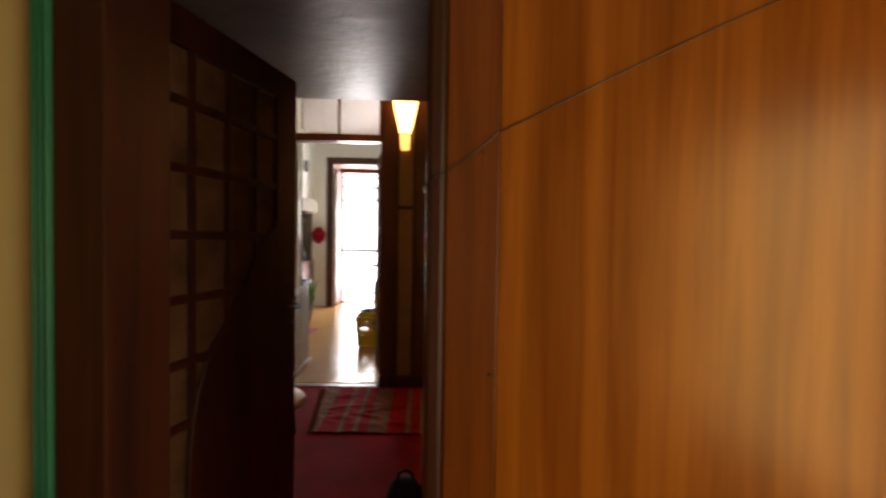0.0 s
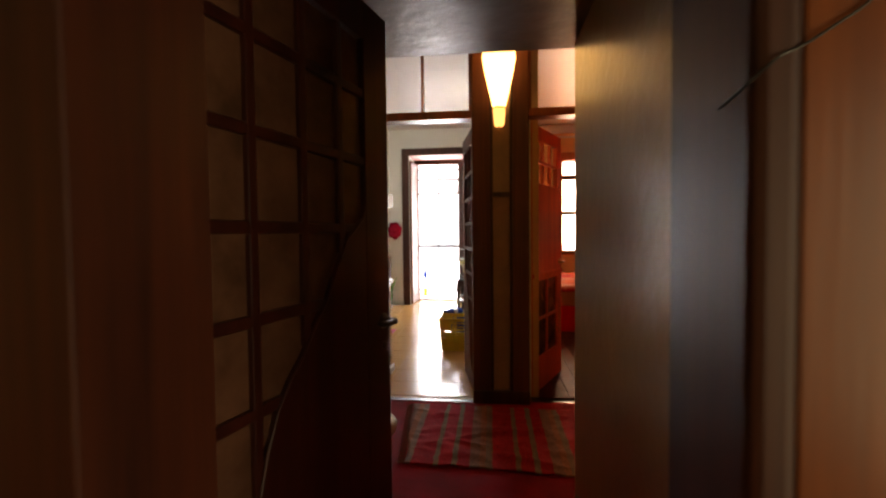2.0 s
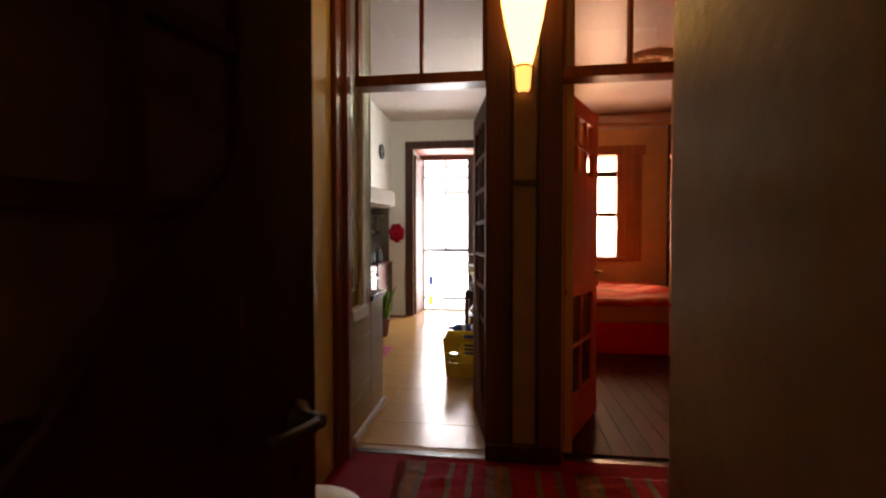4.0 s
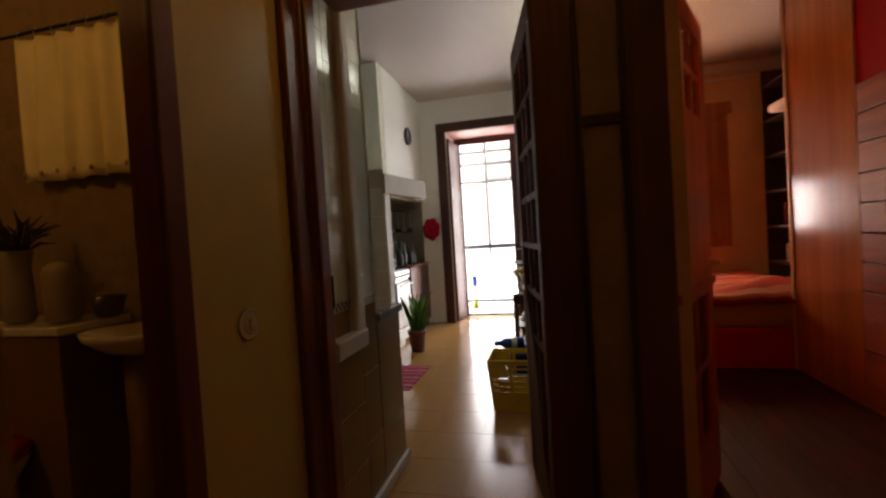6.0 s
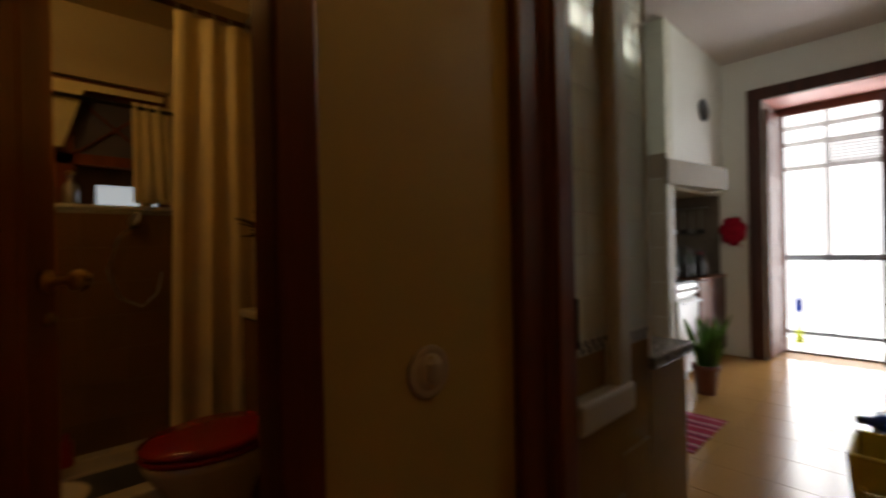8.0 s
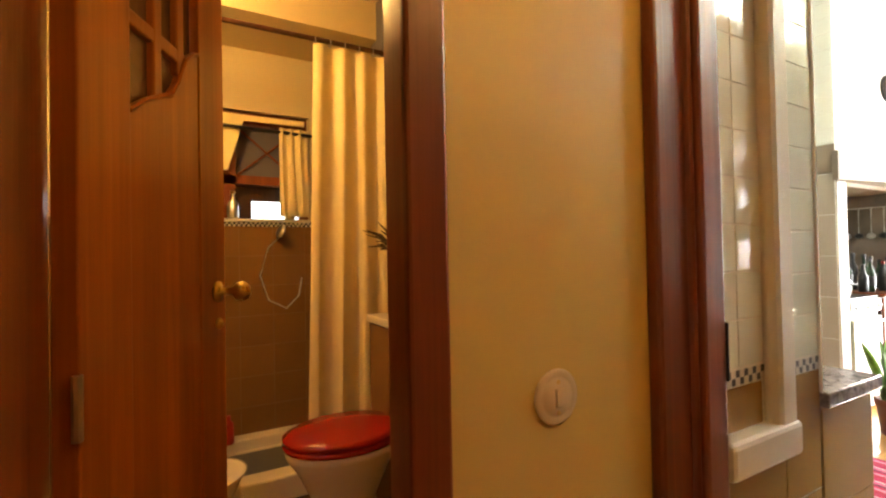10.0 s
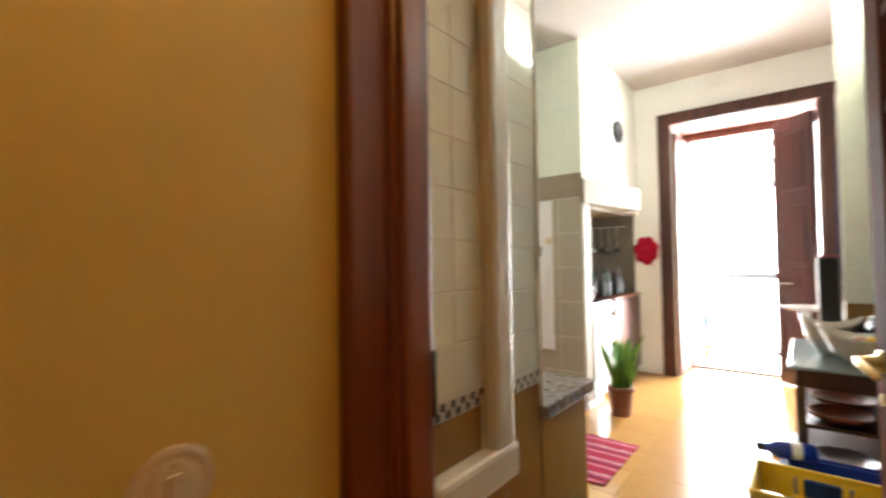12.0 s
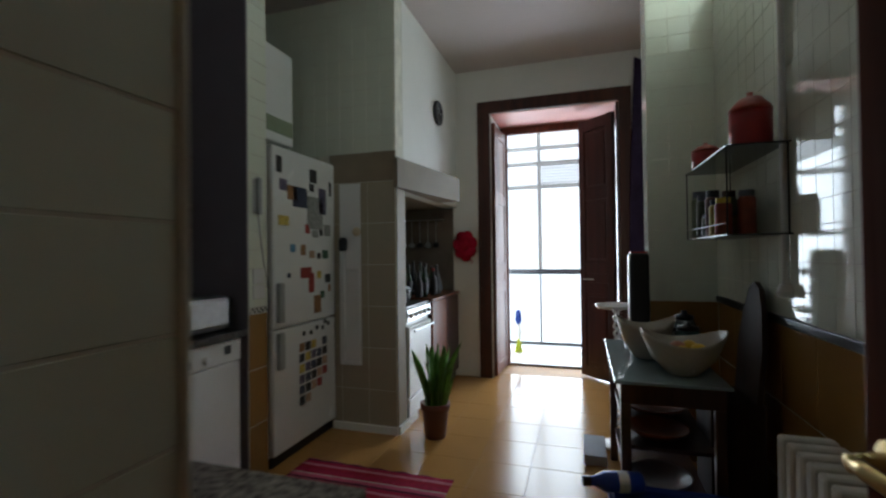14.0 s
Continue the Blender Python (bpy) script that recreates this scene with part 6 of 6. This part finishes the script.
grid = [[bm.verts.new((-0.78 + 1.56 * i / 36, -0.92 + 2.0 * j / 44, 0.585 + 0.05 * abs(noise.noise((i * 0.13, j * 0.12, 1))) + 0.10 * math.exp(-((i - 26) / 7) ** 2 - ((j - 9) / 6) ** 2) - (0.06 if j == 0 or i in (0, 36) else 0))) for i in range(37)] for j in range(45)]
for a, b in zip(grid, grid[1:]):
    for i in range(36):
        bm.faces.new((a[i], a[i + 1], b[i + 1], b[i]))
part("quilt", bm, M_QUILT, bd, "rumpled orange-red quilt", True).modifiers.new("thickness", "SOLIDIFY").thickness = 0.02
bs = thing("bookcase", pose(2.62, 3.95, 0), "dark wooden bookcase with stacked books", "bookcase")
part("side", bx(-0.33, 0.27, -0.42, -0.40, 0, 2.9), M_CASING, bs)
part("side", bx(-0.33, 0.27, 0.40, 0.42, 0, 2.9), M_CASING, bs)
part("back", bx(0.25, 0.27, -0.40, 0.40, 0, 2.9), M_CASING, bs)
for k in range(7):
    part("shelf", bx(-0.33, 0.25, -0.40, 0.40, 0.3 + k * 0.40, 0.325 + k * 0.40, 0.003), M_CASING, bs)
cp = part("folded_blanket", bx(-0.20, 0.12, -0.22, 0.22, 0, 0.10, 0.045), plain("pale_peach_wool", (0.70, 0.48, 0.36), 0.9, vary=0.1, bump=0.4), None, "", True)
cp.location = (2.36, 3.75, 2.326)
tagged(cp, "pale folded blanket jutting from the bookcase shelf", "blanket")
random.seed(8)
for k in range(26):
    if k % 6 > 2 or k % 4 == 1:
        continue
    z, y = 0.3255 + (k % 6 + 1) * 0.40 - 0.40, -0.38 + (k // 6) * 0.16 + random.uniform(0, 0.08)
    h, w2 = random.uniform(0.18, 0.30), random.uniform(0.02, 0.06)
    b = thing("book", pose(2.45, 3.95 + y, z), "upright book on the dark bookcase", "book", "books")
    part("cover", bx(-0.08, 0.08, 0, w2, 0, h, 0.002), random.choice(MAGS), b)
    part("pages", bx(-0.078, 0.082, 0.003, w2 - 0.003, 0.003, h - 0.004), M_LABEL, b)
rs = thing("ceiling_rose", pose(1.43, 2.44, H), "ornate white plaster ceiling rose", "ceiling rose")
M_PLASTER = plain("aged_plaster", (0.74, 0.66, 0.52), 0.7, vary=0.15, scale=20, bump=0.5)
part("disc", spin([(0.04, -0.07), (0.10, -0.05), (0.16, -0.03), (0.24, -0.02), (0.26, 0.0)], 32), M_PLASTER, rs, "", True)
for k in range(14):
    a = k * 2 * math.pi / 14
    part("acanthus", turned(spin([(0.01, 0), (0.05, 0.012), (0.055, 0.03), (0.02, 0.045)], 8), pose(0.17 * math.cos(a), 0.17 * math.sin(a), -0.01, 180 + 18 * math.sin(a), 18 * math.cos(a), math.degrees(a))), M_PLASTER, rs, "", True)
for k in range(9):
    a = k * 2 * math.pi / 9
    part("acanthus", turned(spin([(0.01, 0), (0.035, 0.012), (0.04, 0.03), (0.015, 0.045)], 8), pose(0.085 * math.cos(a), 0.085 * math.sin(a), -0.035, 180, 0, 0)), M_PLASTER, rs, "", True)

# ---- tiles, boards and borders ----
E_, U_ = Vector((0, 1, 0)), Vector((0, 0, 1))
tiles(w_niche, M_TILEW, (-1.012, -0.048, 0.985), (0, 1, 0), (0, 0, 1), 2, 20, 0.104, 0.1075, gap=0.0035, thick=0.0013, single=True)
tiles(w_niche, M_TILEW, (-1.012, 0.251, 0.972), (0, 1, 0), (0, 0, 1), 1, 20, 0.181, 0.1075, gap=0.0035, thick=0.0013, single=True)
checker(w_niche, (-1.012, -0.048, 0.949), (0, 1, 0), 0.208, 2, 0.017)
checker(w_niche, (-1.012, 0.252, 0.936), (0, 1, 0), 0.18, 2, 0.017)
tiles(w_niche, M_TILEBR, (-1.012, -0.048, 0.845), (0, 1, 0), (0, 0, 1), 1, 1, 0.20, 0.1)
tiles(w_niche, M_TILEBR, (-1.012, 0.251, 0.0), (0, 1, 0), (0, 0, 1), 1, 3, 0.181, 0.311)
tiles(w_niche, M_TILEBR, (-1.012, -0.048, 0.0), (0, 1, 0), (0, 0, 1), 1, 3, 0.299, 0.255)
tiles(hw, M_TILEBR, (-1.012, 0.438, 0.0), (0, 1, 0), (0, 0, 1), 1, 3, 0.314, 0.275, single=True)
tiles(hw, M_TILEBR, (-1.012, 0.752, 0.0), (-1, 0, 0), (0, 0, 1), 3, 3, 0.245, 0.275)
tiles(w_col, M_TILEW, (-2.405, 2.135, 0.975), (0, 1, 0), (0, 0, 1), 1, 20, 0.155, 0.1075)
tiles(w_col, M_TILEBR, (-2.405, 2.135, 0.0), (0, 1, 0), (0, 0, 1), 1, 3, 0.155, 0.312)
checker(w_col, (-2.405, 2.135, 0.94), (0, 1, 0), 0.155, 2, 0.017)
tiles(w_by, M_TILEW, (-2.98, 3.01, 2.0), (1, 0, 0), (0, 0, 1), 10, 10, 0.108, 0.115)
tiles(w_by, tile_mat("beige_wall_tile", (0.40, 0.36, 0.27), 0.2), (-2.98, 3.01, 0.0), (1, 0, 0), (0, 0, 1), 5, 6, 0.216, 0.298)
tiles(w_pier, M_TILEW, (-0.25, 3.106, 0.965), (1, 0, 0), (0, 0, 1), 3, 20, 0.124, 0.1075, gap=0.002, single=True)
tiles(w_pier, M_TILEBR, (-0.25, 3.106, 0.0), (1, 0, 0), (0, 0, 1), 1, 3, 0.372, 0.32)
tiles(w_pier, M_TILEW, (-0.25, 3.30, 0.965), (0, -1, 0), (0, 0, 1), 1, 20, 0.194, 0.1075)
tiles(w_ke, M_TILEW, (0.122, 3.10, 1.0), (0, -1, 0), (0, 0, 1), 27, 17, 0.1075, 0.1075, gap=0.0018)
tiles(w_ke, M_TILEBR, (0.122, 3.10, 0.0), (0, -1, 0), (0, 0, 1), 10, 3, 0.29, 0.32)
part("dado_strip", bx(0.108, 0.124, 0.15, 3.1, 0.963, 0.998, 0.004), M_BLACK, w_ke)
tiles(kf, M_FLOORTILE, (-2.19, 0.095, -0.0035), (1, 0, 0), (0, 1, 0), 7, 14, 0.31, 0.335, gap=0.003, thick=0.0035, single=True, name="floor_tile")
tiles(kf, M_FLOORTILE, (-2.97, 0.095, -0.0035), (1, 0, 0), (0, 1, 0), 2, 15, 0.39, 0.335, gap=0.004)
tiles(w_bw, M_TILEBATHBR, (-3.6, -2.2, 0.1), (0, 1, 0), (0, 0, 1), 11, 7, 0.2045, 0.195)
tiles(w_bn, M_TILEBATHBR, (-1.155, 0.05, 0.0), (-1, 0, 0), (0, 0, 1), 11, 7, 0.213, 0.21)
checker(w_bn, (-1.155, 0.05, 1.475), (-1, 0, 0), 2.34, 4, 0.017)
checker(w_bw, (-3.598, -1.6, 1.462), (0, 1, 0), 1.5, 2, 0.014)
tiles(w_bn, M_TILEBATH, (-1.155, 0.05, 1.545), (-1, 0, 0), (0, 0, 1), 15, 8, 0.155, 0.155)
x = 0.30
while x < 2.88:
    part("floorboard", bx(x, x + 0.118, 0.13, 4.6, -0.014, 0.0, 0.002), M_BOARD, bf)
    x += 0.12
